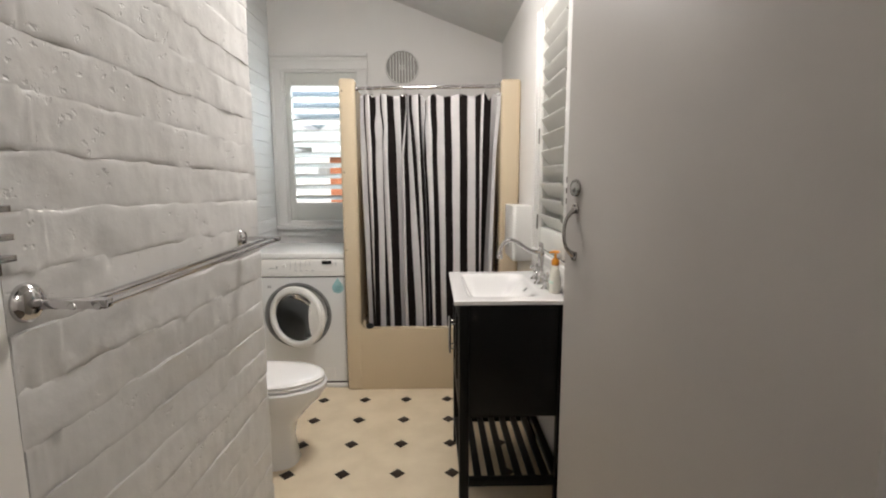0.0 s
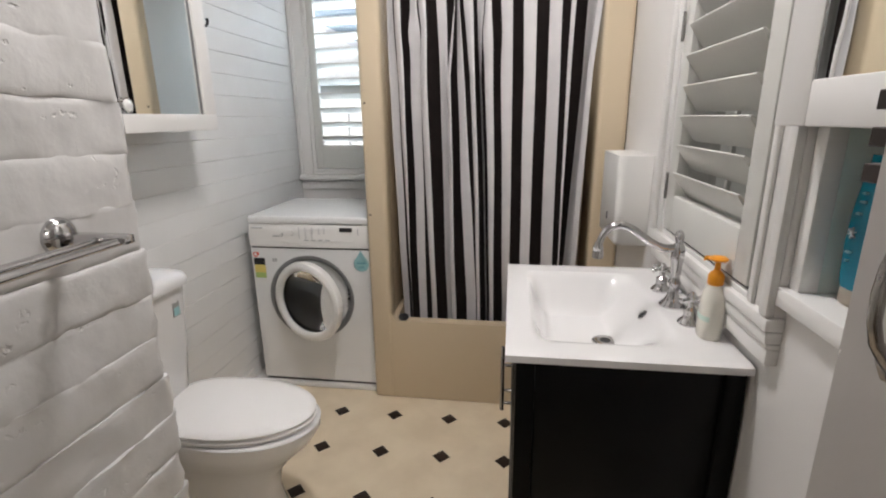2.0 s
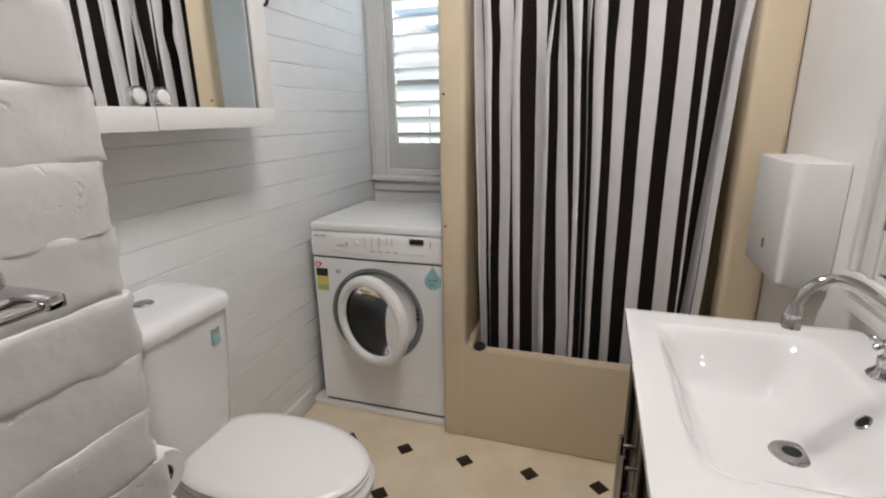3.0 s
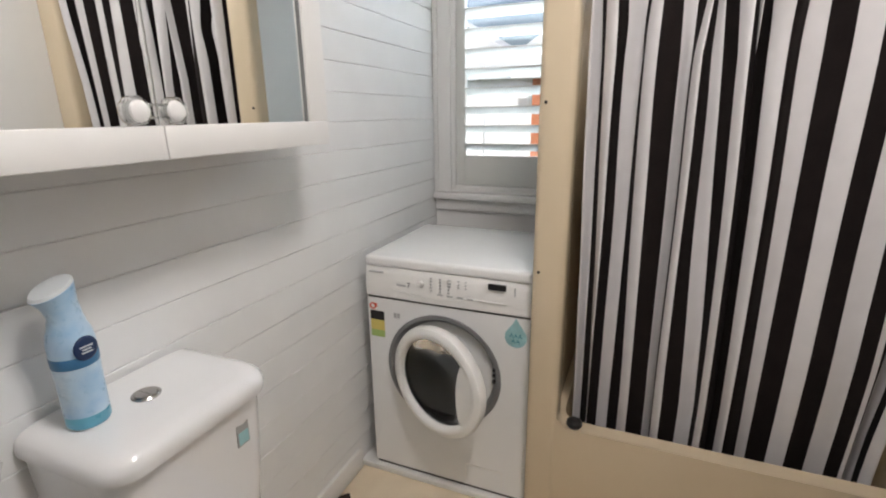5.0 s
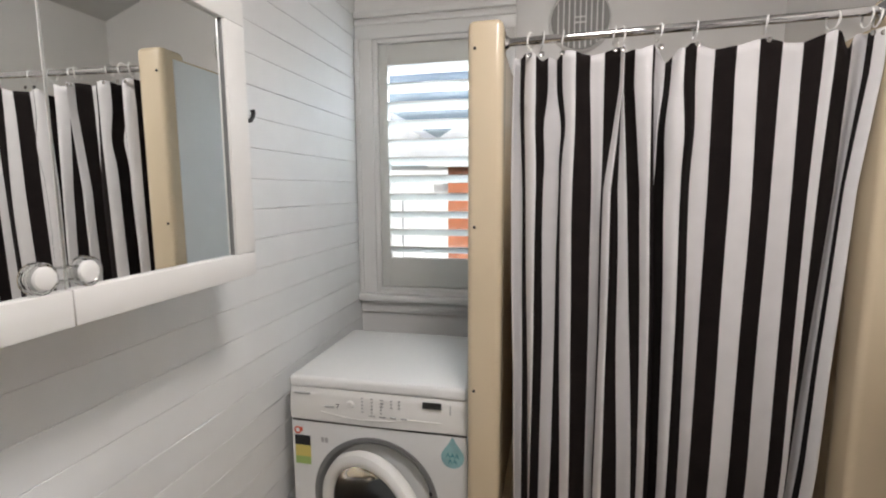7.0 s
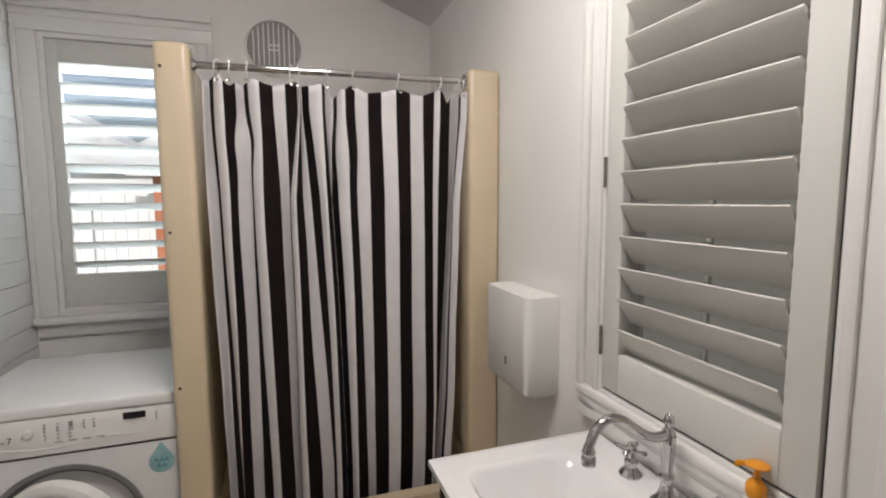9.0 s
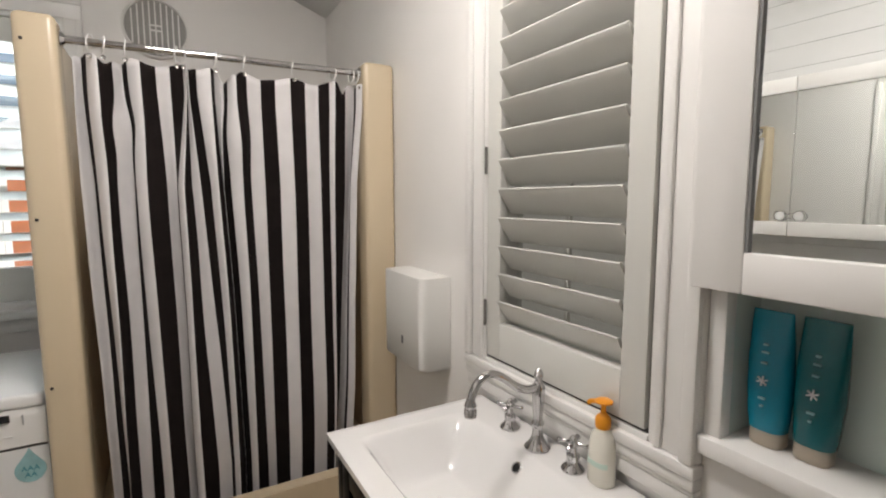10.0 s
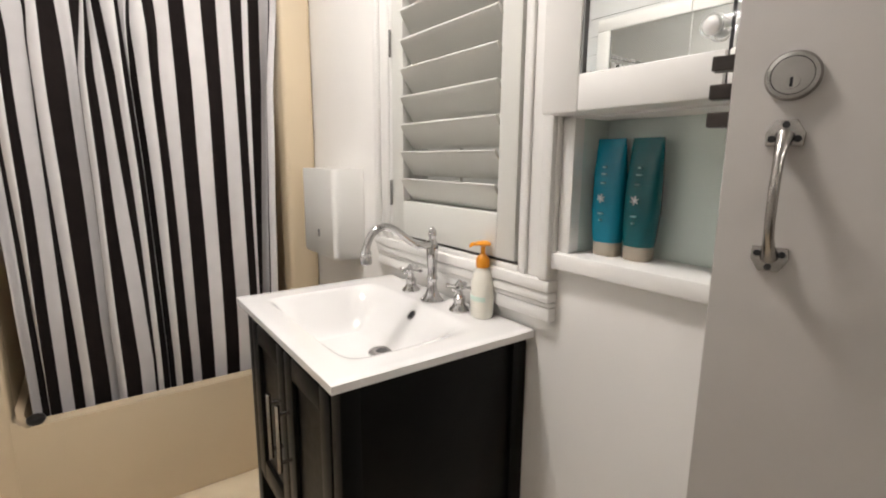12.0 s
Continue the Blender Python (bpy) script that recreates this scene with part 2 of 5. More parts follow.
def alathe(bm, profile, m=None, seg=28, close=True):
    """Turns (r, z) pairs round the z axis of m."""
    m = m or Matrix()
    rings = []
    for r, z in profile:
        if r < 1e-6:
            rings.append([bm.verts.new(m @ Vector((0, 0, z)))])
        else:
            rings.append([bm.verts.new(m @ Vector((r * math.cos(2 * math.pi * i / seg), r * math.sin(2 * math.pi * i / seg), z))) for i in range(seg)])
    for a, b in zip(rings, rings[1:]):
        for i in range(seg):
            j = (i + 1) % seg
            if len(a) == 1 and len(b) == 1:
                continue
            if len(a) == 1:
                bm.faces.new((a[0], b[j], b[i])[::-1])
            elif len(b) == 1:
                bm.faces.new((a[i], a[j], b[0]))
            else:
                bm.faces.new((a[i], a[j], b[j], b[i]))
    if close:
        for ring, flip in ((rings[0], True), (rings[-1], False)):
            if len(ring) > 1:
                bm.faces.new(ring[::-1] if flip else ring)
    return bm


def arod(bm, p0, p1, r0, r1=None, seg=20, bev=0.0):
    m, n = along(p0, p1)
    r1 = r0 if r1 is None else r1
    prof = [(r0 - bev, 0), (r0, bev), (r1, n - bev), (r1 - bev, n)] if bev else [(r0, 0), (r1, n)]
    return alathe(bm, prof, m, seg)


def atube(bm, pts, radius, seg=12):
    """A round bar along a line of points; radius is a number or one for each point."""
    pts = [Vector(p) for p in pts]
    rs = radius if isinstance(radius, (list, tuple)) else [radius] * len(pts)
    side = None
    rings = []
    for i, p in enumerate(pts):
        d = (pts[min(i + 1, len(pts) - 1)] - pts[max(i - 1, 0)]).normalized()
        if side is None:
            side = d.orthogonal().normalized()
        side = (side - d * side.dot(d)).normalized()
        up = d.cross(side)
        rings.append([bm.verts.new(p + rs[i] * (math.cos(2 * math.pi * k / seg) * side + math.sin(2 * math.pi * k / seg) * up)) for k in range(seg)])
    for a, b in zip(rings, rings[1:]):
        for k in range(seg):
            bm.faces.new((a[k], a[(k + 1) % seg], b[(k + 1) % seg], b[k]))
    bm.faces.new(rings[0][::-1])
    bm.faces.new(rings[-1])
    return bm


def aprism(bm, outline, m, depth, bev=0.0):
    """An outline in the xy plane of m, drawn out along its z."""
    bottom = [bm.verts.new(m @ Vector((x, y, 0))) for x, y in outline]
    top = [bm.verts.new(m @ Vector((x, y, depth))) for x, y in outline]
    n = len(outline)
    faces = [bm.faces.new(bottom[::-1]), bm.faces.new(top)]
    for i in range(n):
        faces.append(bm.faces.new((bottom[i], bottom[(i + 1) % n], top[(i + 1) % n], top[i])))
    if bev:
        rim = [e for e in faces[1].edges]
        bmesh.ops.bevel(bm, geom=rim, offset=bev, segments=2, affect="EDGES", profile=0.5)
    return bm


def aloft(bm, rings, cap=True):
    """Skins closed rings of equal count."""
    vr = [[bm.verts.new(p) for p in ring] for ring in rings]
    n = len(vr[0])
    for a, b in zip(vr, vr[1:]):
        for i in range(n):
            bm.faces.new((a[i], a[(i + 1) % n], b[(i + 1) % n], b[i]))
    if cap:
        bm.faces.new(vr[0][::-1])
        bm.faces.new(vr[-1])
    return bm


def oval(cx, cy, z, rx, ry, n=40, power=2.0):
    out = []
    for i in range(n):
        a = 2 * math.pi * i / n
        c, s = math.cos(a), math.sin(a)
        out.append(Vector((cx + rx * math.copysign(abs(c) ** (2 / power), c), cy + ry * math.copysign(abs(s) ** (2 / power), s), z)))
    return out


def arc(cx, cz, r, a0, a1, n):
    return [(cx + r * math.cos(radians(a0 + (a1 - a0) * i / n)), cz + r * math.sin(radians(a0 + (a1 - a0) * i / n))) for i in range(n + 1)]


def apierced(bm, axis, p0, p1, a0, a1, z0, z1, holes):
    """A wall slab from p0 to p1 along its thin axis, with rectangular holes (a0, a1, z0, z1) right through."""
    aa = sorted({a0, a1, *(h[0] for h in holes), *(h[1] for h in holes)})
    zz = sorted({z0, z1, *(h[2] for h in holes), *(h[3] for h in holes)})
    for i in range(len(aa) - 1):
        for j in range(len(zz) - 1):
            ca, cz = (aa[i] + aa[i + 1]) / 2, (zz[j] + zz[j + 1]) / 2
            if any(h[0] < ca < h[1] and h[2] < cz < h[3] for h in holes):
                continue
            if axis == "x":
                abox(bm, p0, p1, aa[i], aa[i + 1], zz[j], zz[j + 1])
            else:
                abox(bm, aa[i], aa[i + 1], p0, p1, zz[j], zz[j + 1])
    bmesh.ops.remove_doubles(bm, verts=bm.verts, dist=1e-5)
    inner = {}
    for f in bm.faces:
        inner.setdefault(tuple(round(c, 4) for c in f.calc_center_median()), []).append(f)
    bmesh.ops.delete(bm, geom=[f for fs in inner.values() if len(fs) > 1 for f in fs], context="FACES")
    for e in bm.edges:
        e.smooth = False
    return bm


def letters(name, body, size, m, material, parent, depth=0.0004):
    cu = bpy.data.curves.new(name, "FONT")
    cu.body, cu.size, cu.extrude, cu.align_x, cu.align_y = body, size, depth, "CENTER", "CENTER"
    tmp = new("lettering", cu)
    me = bpy.data.meshes.new_from_object(tmp.evaluated_get(bpy.context.evaluated_depsgraph_get()))
    bpy.data.objects.remove(tmp)
    me.transform(m)
    me.transform(Matrix.Translation(-OFF[parent.name]))
    me.materials.clear()
    me.materials.append(M[material])
    me.name = name
    ob = new(name, me)
    ob.parent = parent
    OFF[ob.name] = OFF[parent.name]
    return ob


FACE_Y = pose(0, 0, 0, 90, 0, 0)  # a drawing plane that faces -y


def facing_y(x, y, z):
    return Matrix.Translation((x, y, z)) @ FACE_Y


def facing_left(x, y, z):
    """A drawing plane that faces -x: its x runs along -y."""
    return Matrix.Translation((x, y, z)) @ pose(0, 0, 0, 90, 0, -90)


def facing_right(x, y, z):
    """A drawing plane that faces +x: its x runs along +y."""
    return Matrix.Translation((x, y, z)) @ pose(0, 0, 0, 90, 0, 90)


# ---- the room ----
XL, XR, YF, YD = -1.038, 0.695, 3.86, 0.79  # side walls, far wall, near end of the brick wall
XB = -0.446  # face of the brick wall


def roof_at(x):
    return 2.334 + 0.37 * (XR - x)


floor = solid("floor", abox(B(), -1.30, 0.95, 0.70, 4.02, -0.08, 0.0), "vinyl", "cream vinyl floor with small dark diamonds", "floor", kind="structure")
solid("hall_floor", abox(B(), -1.30, 1.30, -1.40, 0.70, -0.08, -0.004), "hall_floor", "dark timber boards in the hall", "floor", kind="structure")
wall_left = solid("wall_left", abox(B(), -1.20, XL - 0.0035, 1.60, 4.02, 0, 3.10), "wall", "white painted horizontal board wall", "wall", kind="structure")
WIN = (-0.955, -0.375, 1.0, 2.145)
solid("wall_far", apierced(B(), "y", YF, 4.02, XL - 0.012, 0.85, 0, 3.10, [WIN]), "wall", "plain white end wall with a window", "wall", kind="structure")
SHUT = (1.893, 2.400, 1.0, 2.10)
NICHE = (1.30, 1.800, 1.045, 1.292)
solid("wall_right", apierced(B(), "x", XR, 0.80, 1.30, YF, 0, 3.10, [SHUT, NICHE]), "wall", "plain white side wall with a window and a niche", "wall", kind="structure")
solid("wall_behind_door", abox(abox(B(), 0.80, 0.95, 0.55, 4.02, 0, 3.10), XR + 0.10, 0.80, 1.25, 1.30, 0, 3.10), "wall", "plain white wall behind the open door", "wall", kind="structure")
bm = B()
v = [bm.verts.new(p) for p in ((-1.30, 0.5, roof_at(-1.30)), (0.95, 0.5, roof_at(0.95)), (0.95, 4.05, roof_at(0.95)), (-1.30, 4.05, roof_at(-1.30)))]
w = [bm.verts.new(u.co + Vector((0, 0, 0.08))) for u in v]
bm.faces.new(v)
bm.faces.new(w[::-1])
for i in range(4):
    bm.faces.new((v[i], v[(i + 1) % 4], w[(i + 1) % 4], w[i]))
bmesh.ops.recalc_face_normals(bm, faces=bm.faces)
solid("ceiling", bm, "ceiling", "plain white sloping ceiling", "ceiling", kind="structure")
# the door wall and the hall behind it
solid("wall_door", apierced(B(), "y", 0.56, 0.70, -1.30, 0.95, 0, 3.10, [(XB - 0.03, 0.785, 0, 2.10)]), "wall", "white wall round the doorway", "wall", kind="structure")
bm = B()
abox(bm, -1.30, -1.20, -1.40, 0.56, 0, 2.70)
abox(bm, 1.20, 1.30, -1.40, 0.56, 0, 2.70)
abox(bm, -1.20, 1.20, -1.40, -1.30, 0, 2.70)
abox(bm, 0.95, 1.20, 0.56, 0.66, 0, 2.70)
solid("hall_walls", bm, "wall", "plain white hall walls", "wall", kind="structure")
solid("hall_ceiling", abox(B(), -1.30, 1.30, -1.40, 0.56, 2.70, 2.78), "ceiling", "plain white hall ceiling", "ceiling", kind="structure")
frame_thing = thing("door_frame", (0.1, 0.72, 0), "white painted timber door frame with a steel strike plate", "door frame", kind="structure")
part("jamb", abox(B(), XB - 0.03, XB + 0.004, 0.56, YD - 0.006, 0, 2.10, 0.003), "trim", frame_thing)
part("jamb", abox(B(), 0.785, 0.799, 0.56, 0.71, 0, 2.10, 0.003), "trim", frame_thing)
part("head", abox(B(), XB, 0.785, 0.56, 0.71, 2.07, 2.10, 0.003), "trim", frame_thing)
bm = abox(B(), XB + 0.004, XB + 0.010, 0.735, 0.782, 1.19, 1.30, 0.001)
for z in (1.215, 1.245, 1.285):
    abox(bm, XB + 0.010, XB + 0.026, 0.757, 0.790, z - 0.005, z + 0.004, 0.001)
part("strike_plate", bm, "steel", frame_thing, "worn steel strike plate")
bm = B()
abox(bm, XL, XL + 0.014, 1.86, 3.06, 0, 0.085, 0.004)
solid("baseboard", bm, "trim", "white painted skirting board", "skirting board", kind="structure")
solid("plinth", abox(B(), XL, -0.39, 3.064, 3.80, 0, 0.024, 0.004), "trim", "low white plinth under the washing machine", "plinth", kind="structure")


# ---- window with open shutters, end wall ----
def louvre(bm_, length, width, thick, centre, tilt, axis):
    """One elliptic blade along x or y; tilt raises its edge towards the room."""
    ring = [(width / 2 * math.copysign(abs(math.cos(2 * math.pi * i / 16)) ** 0.6, math.cos(2 * math.pi * i / 16)), thick / 2 * math.copysign(abs(math.sin(2 * math.pi * i / 16)) ** 0.6, math.sin(2 * math.pi * i / 16))) for i in range(16)]
    c, s = math.cos(radians(tilt)), math.sin(radians(tilt))
    rings = []
    for e in (-length / 2, length / 2):
        pts = []
        for d, h in ring:
            depth, up = d * c - h * s, d * s + h * c  # depth towards the room
            pts.append(Vector((centre[0] + e, centre[1] - depth, centre[2] + up)) if axis == "x" else Vector((centre[0] - depth, centre[1] + e, centre[2] + up)))
        rings.append(pts)
    return aloft(bm_, rings)


def shutter_set(owner, axis, face, a0, a1, z0, z1, stile, top, bottom, pitch, first, count, width, tilt, rod):
    """A hinged shutter panel: two stiles, two rails, blades and a tilt rod. face: the room side."""
    def slab(b0, b1, c0, c1, d0=0.0, d1=0.028, bev=0.002):
        return abox(B(), b0, b1, face + d0, face + d1, c0, c1, bev) if axis == "x" else abox(B(), face + d0, face + d1, b0, b1, c0, c1, bev)
    panel = part("shutter_frame", slab(a0, a0 + stile, z0, z1), "shutter", owner)
    part("stile", slab(a1 - stile, a1, z0, z1), "shutter", panel)
    part("rail", slab(a0 + stile, a1 - stile, z0, bottom), "shutter", panel)
    part("rail", slab(a0 + stile, a1 - stile, top, z1), "shutter", panel)
    mid, length = (a0 + a1) / 2, a1 - a0 - 2 * stile - 0.004
    base = louvre(B(), length, width, 0.0085, (0, 0, 0), tilt, axis)
    me = finish("slat", base, "shutter", Vector((0, 0, 0)))
    for k in range(count):
        ob = new("slat", me)
        ob.parent = panel
        at = Vector((mid, face + 0.014, first + k * pitch)) if axis == "x" else Vector((face + 0.014, mid, first + k * pitch))
        ob.location = at - OFF[panel.name]
    deep = face + 0.014 + width / 2 * math.cos(radians(tilt)) + 0.006
    part("tilt_rod", abox(B(), mid - 0.006, mid + 0.006, deep, deep + 0.010, first - 0.03, first + (count - 1) * pitch, 0.002) if axis == "x"
         else abox(B(), deep, deep + 0.010, mid - 0.006, mid + 0.006, first - 0.03, first + (count - 1) * pitch, 0.002), "shutter", panel) if rod else None
    return panel


win = thing("window_1", (-0.665, YF, 1.0), "white window with half-open plantation shutters and daylight behind", "window", kind="structure")
# moulded architrave, stepped in section
for n, (x0, x1, z0, z1) in enumerate(((XL + 0.002, -0.955, 0.985, 2.145), (-0.375, -0.312, 0.985, 2.145), (XL + 0.002, -0.312, 2.145, 2.262))):
    bm = B()
    if n < 2:
        abox(bm, x0, x1, YF - 0.018, YF + 0.001, z0, z1, 0.004)
        edge = x0 if n == 0 else x1 - 0.022
        abox(bm, edge, edge + 0.022, YF - 0.030, YF - 0.016, z0, z1, 0.005)
    else:
        abox(bm, x0, x1, YF - 0.018, YF + 0.001, z0, z1, 0.004)
        abox(bm, x0, x1, YF - 0.034, YF - 0.016, z1 - 0.030, z1, 0.006)
        abox(bm, x0, x1, YF - 0.026, YF - 0.016, z1 - 0.062, z1 - 0.042, 0.005)
    part("architrave", bm, "trim", win)
bm = abox(B(), -0.955, -0.935, YF - 0.006, YF + 0.12, 1.0, 2.145, 0.002)
abox(bm, -0.395, -0.375, YF - 0.006, YF + 0.12, 1.0, 2.145, 0.002)
abox(bm, -0.935, -0.395, YF - 0.006, YF + 0.12, 2.125, 2.145, 0.002)
abox(bm, -0.935, -0.395, YF - 0.006, YF + 0.12, 1.0, 1.016, 0.002)
part("window_frame", bm, "trim", win)
part("window_sill", abox(abox(B(), XL + 0.002, -0.30, YF - 0.048, YF + 0.002, 0.950, 0.985, 0.008, 3), XL + 0.004, -0.31, YF - 0.018, YF + 0.001, 0.895, 0.948, 0.004), "trim", win)
shutter_set(win, "x", YF + 0.004, -0.933, -0.397, 1.018, 2.122, 0.042, 2.030, 1.155, 0.0820, 1.195, 11, 0.066, 30, False)
g = part("pane", abox(B(), -0.935, -0.395, YF + 0.105, YF + 0.109, 1.016, 2.125), "glass", win)
g.visible_shadow = False

# ---- outside the window ----
solid("ground", abox(B(), -400, 400, 4.4, 800, -0.5, -0.4), "grass", "lawn behind the house", "ground", kind="structure")
fence = thing("fence", (-3.2, 8.3, -0.4), "tall white paling fence in sunlight", "fence")
bm = abox(B(), -0.058, 0.058, -0.012, 0.012, 0, 1.95, 0.004, 1)
slat_me = finish("paling", bm, "fence", Vector((0, 0, 0)))
for i in range(30):
    ob = new("paling", slat_me)
    ob.parent = fence
    ob.location = (-1.85 + i * 0.125, 0, 0.02 * math.sin(i * 2.3))
part("post", abox(B(), -2.30, -2.20, 8.20, 8.28, -0.4, 1.45, 0.005), "fence", fence)
part("rail", abox(B(), -5.0, -1.40, 8.32, 8.37, 1.2, 1.28), "fence", fence)
house = thing("brick_house", (-0.2, 9.0, -0.4), "orange brick house with a pale roof and gutter", "house")
part("wall", abox(B(), -1.50, 3.5, 8.05, 12.0, -0.4, 1.80), "house_brick", house)
bm = B()
aprism(bm, [(-2.1, 1.86), (3.9, 1.86), (0.9, 3.6)], Matrix.Translation((0, 12.4, 0)) @ FACE_Y, 4.42)
part("roof", bm, "roof", house)
part("gutter", abox(B(), -1.75, 3.8, 7.90, 8.02, 1.76, 1.86, 0.02), "fence", house, "pale painted gutter")
far_house = thing("white_house", (-5.0, 14.0, -0.4), "far white house with a gable roof", "house")
part("wall", abox(B(), -8.0, -2.4, 13.0, 18.0, -0.4, 2.1), "fence", far_house)
part("roof", aprism(B(), [(-8.4, 2.1), (-2.1, 2.1), (-5.2, 3.9)], Matrix.Translation((0, 18.2, 0)) @ FACE_Y, 5.4), "roof", far_house)

# ---- window with closed shutters over the basin ----
win2 = thing("window_2", (XR, 2.145, 0.95), "white window with nearly closed plantation shutters, dark outside", "window", kind="structure")
for y0, y1, side in ((1.800, 1.893, 0), (2.400, 2.490, 1)):
    bm = abox(B(), XR - 0.018, XR + 0.001, y0, y1, 0.990, 2.10, 0.004)
    e0 = y0 if side == 0 else y1 - 0.026
    abox(bm, XR - 0.032, XR - 0.016, e0, e0 + 0.026, 0.990, 2.10, 0.006)
    i0 = y1 - 0.030 if side == 0 else y0 + 0.012
    abox(bm, XR - 0.026, XR - 0.016, i0, i0 + 0.018, 0.990, 2.10, 0.005)
    part("architrave", bm, "trim", win2)
part("architrave", abox(abox(B(), XR - 0.018, XR + 0.001, 1.800, 2.490, 2.10, 2.20, 0.004), XR - 0.032, XR - 0.016, 1.800, 2.490, 2.172, 2.20, 0.006), "trim", win2)
bm = abox(B(), XR - 0.030, XR + 0.001, 1.797, 2.493, 0.966, 0.990, 0.004, 2)
abox(bm, XR - 0.026, XR + 0.001, 1.799, 2.491, 0.944, 0.9655, 0.004, 2)
abox(bm, XR - 0.022, XR + 0.001, 1.799, 2.491, 0.934, 0.9435, 0.003)
abox(bm, XR - 0.020, XR + 0.001, 1.800, 2.490, 0.905, 0.9335, 0.003)
part("window_sill", bm, "trim", win2)
part("sill_board", abox(B(), XR - 0.019, XR + 0.001, 1.893, 2.400, 0.9895, 1.0025, 0.002), "trim", win2)
# dark strips laid in the shutter's gaps, in place of their shade
part("gap", abox(B(), XR - 0.012, XR - 0.002, 1.894, 2.399, 1.0025, 1.0095), "line", win2)
part("gap", abox(B(), XR - 0.008, XR + 0.002, 1.8932, 1.8998, 1.0095, 2.0995), "line", win2)
shutter_set(win2, "y", XR - 0.020, 1.900, 2.396, 1.010, 2.095, 0.056, 2.030, 1.105, 0.0712, 1.136, 13, 0.079, 54, True)
bm = B()
for z0, z1 in ((1.49, 1.56), (1.09, 1.16)):
    arod(bm, (XR - 0.024, 2.398, z0), (XR - 0.024, 2.398, z1), 0.004, seg=10)
part("hinge", bm, "nickel", win2, "slim satin steel hinge")
bm = abox(B(), XR + 0.030, 0.79, 1.893, 1.899, 1.0, 2.10)
abox(bm, XR + 0.002, 0.79, 2.394, 2.400, 1.0, 2.10)
abox(bm, XR + 0.002, 0.79, 1.899, 2.394, 2.094, 2.10)
abox(bm, XR + 0.030, 0.79, 1.899, 2.394, 1.0, 1.006)
part("window_frame", bm, "trim", win2)
part("pane", abox(B(), 0.775, 0.779, 1.899, 2.394, 1.006, 2.094), "glass", win2)
# sheet with its own faint glow, in place of light from outside
solid("backdrop", abox(B(), 0.800, 0.805, 1.80, 2.50, 0.95, 2.2), "dim", "weakly glowing sheet in place of light beyond the shuttered window", "backdrop", kind="structure")

# ---- niche and mirror on the side wall ----
niche = thing("niche", (XR, 1.6, 1.03), "white wall niche with a glossy mint back", "niche", kind="structure")
part("back_panel", abox(B(), 0.790, 0.799, 1.305, 1.800, 1.045, 1.292), "mint", niche, "glossy pale mint back")
part("lining", abox(B(), XR - 0.006, XR + 0.022, 1.772, 1.800, 1.045, 1.292, 0.003), "trim", niche)
part("side_panel", abox(B(), XR + 0.022, 0.790, 1.774, 1.800, 1.045, 1.292), "mint", niche, "glossy pale mint side")
part("shelf", abox(B(), XR - 0.020, 0.790, 1.305, 1.812, 1.014, 1.046, 0.004, 2), "trim", niche)
mc = thing("mirror_cabinet", (0.66, 1.55, 1.295), "white framed cabinet with two mirrored doors above the niche", "mirror")
MX = 0.628
part("frame_stile", abox(B(), MX, XR + 0.001, 1.722, 1.798, 1.295, 2.05, 0.003), "trim", mc)
SEAM = 1.497
part("frame_stile", abox(B(), MX, XR + 0.001, 1.305, 1.335, 1.295, 2.05, 0.003), "trim", mc)
for y0, y1 in ((1.335, SEAM - 0.002), (SEAM + 0.002, 1.722)):
    for z0, z1 in ((1.295, 1.353), (1.99, 2.05)):
        part("frame_rail", abox(B(), MX, XR + 0.001, y0, y1, z0, z1, 0.003), "trim", mc)
    bm = abox(B(), MX + 0.008, MX + 0.013, y0, y1, 1.353, 1.99)
    if y1 > SEAM:  # this pane sits a little askew in its frame
        bmesh.ops.rotate(bm, cent=(MX + 0.008, 1.722, 1.6), matrix=Matrix.Rotation(radians(1.2), 3, "Z"), verts=bm.verts)
    part("mirror_glass", bm, "mirror", mc, "clear mirror glass")
# black strip as the shade in the seam between the two doors
part("gap", abox(B(), MX + 0.007, MX + 0.030, SEAM - 0.0021, SEAM + 0.0021, 1.296, 2.049), "dark", mc)
# grey strip coloured as the shaded inner side of the frame
part("mirror_edge_shade", abox(B(), MX + 0.003, MX + 0.008, 1.7175, 1.7222, 1.353, 1.99), "grey_plastic", mc, "dark grey strip for the shaded edge beside the mirror")
bm = B()
for y in (SEAM - 0.026, SEAM + 0.021):
    kb = alathe(B(), [(0.005, 0), (0.0055, 0.007), (0.009, 0.0085), (0.0115, 0.011), (0.0105, 0.0145), (0.006, 0.0165), (0.0, 0.017)], Matrix.Translation((MX + 0.010, y, 1.383)) @ pose(0, 0, 0, 0, -90, 0), 26)
    part("knob", kb, "ring", mc, "round white knob")
    atube(bm, [(MX - 0.001, y + 0.0145 * math.cos(2 * math.pi * i / 24), 1.383 + 0.0145 * math.sin(2 * math.pi * i / 24)) for i in range(25)], 0.0013, 8)
for z in (1.376, 1.391):
    arod(bm, (MX - 0.001, SEAM - 0.014, z), (MX - 0.001, SEAM + 0.010, z), 0.0013, seg=8)
part("child_lock", bm, "clear", mc, "clear plastic child lock")


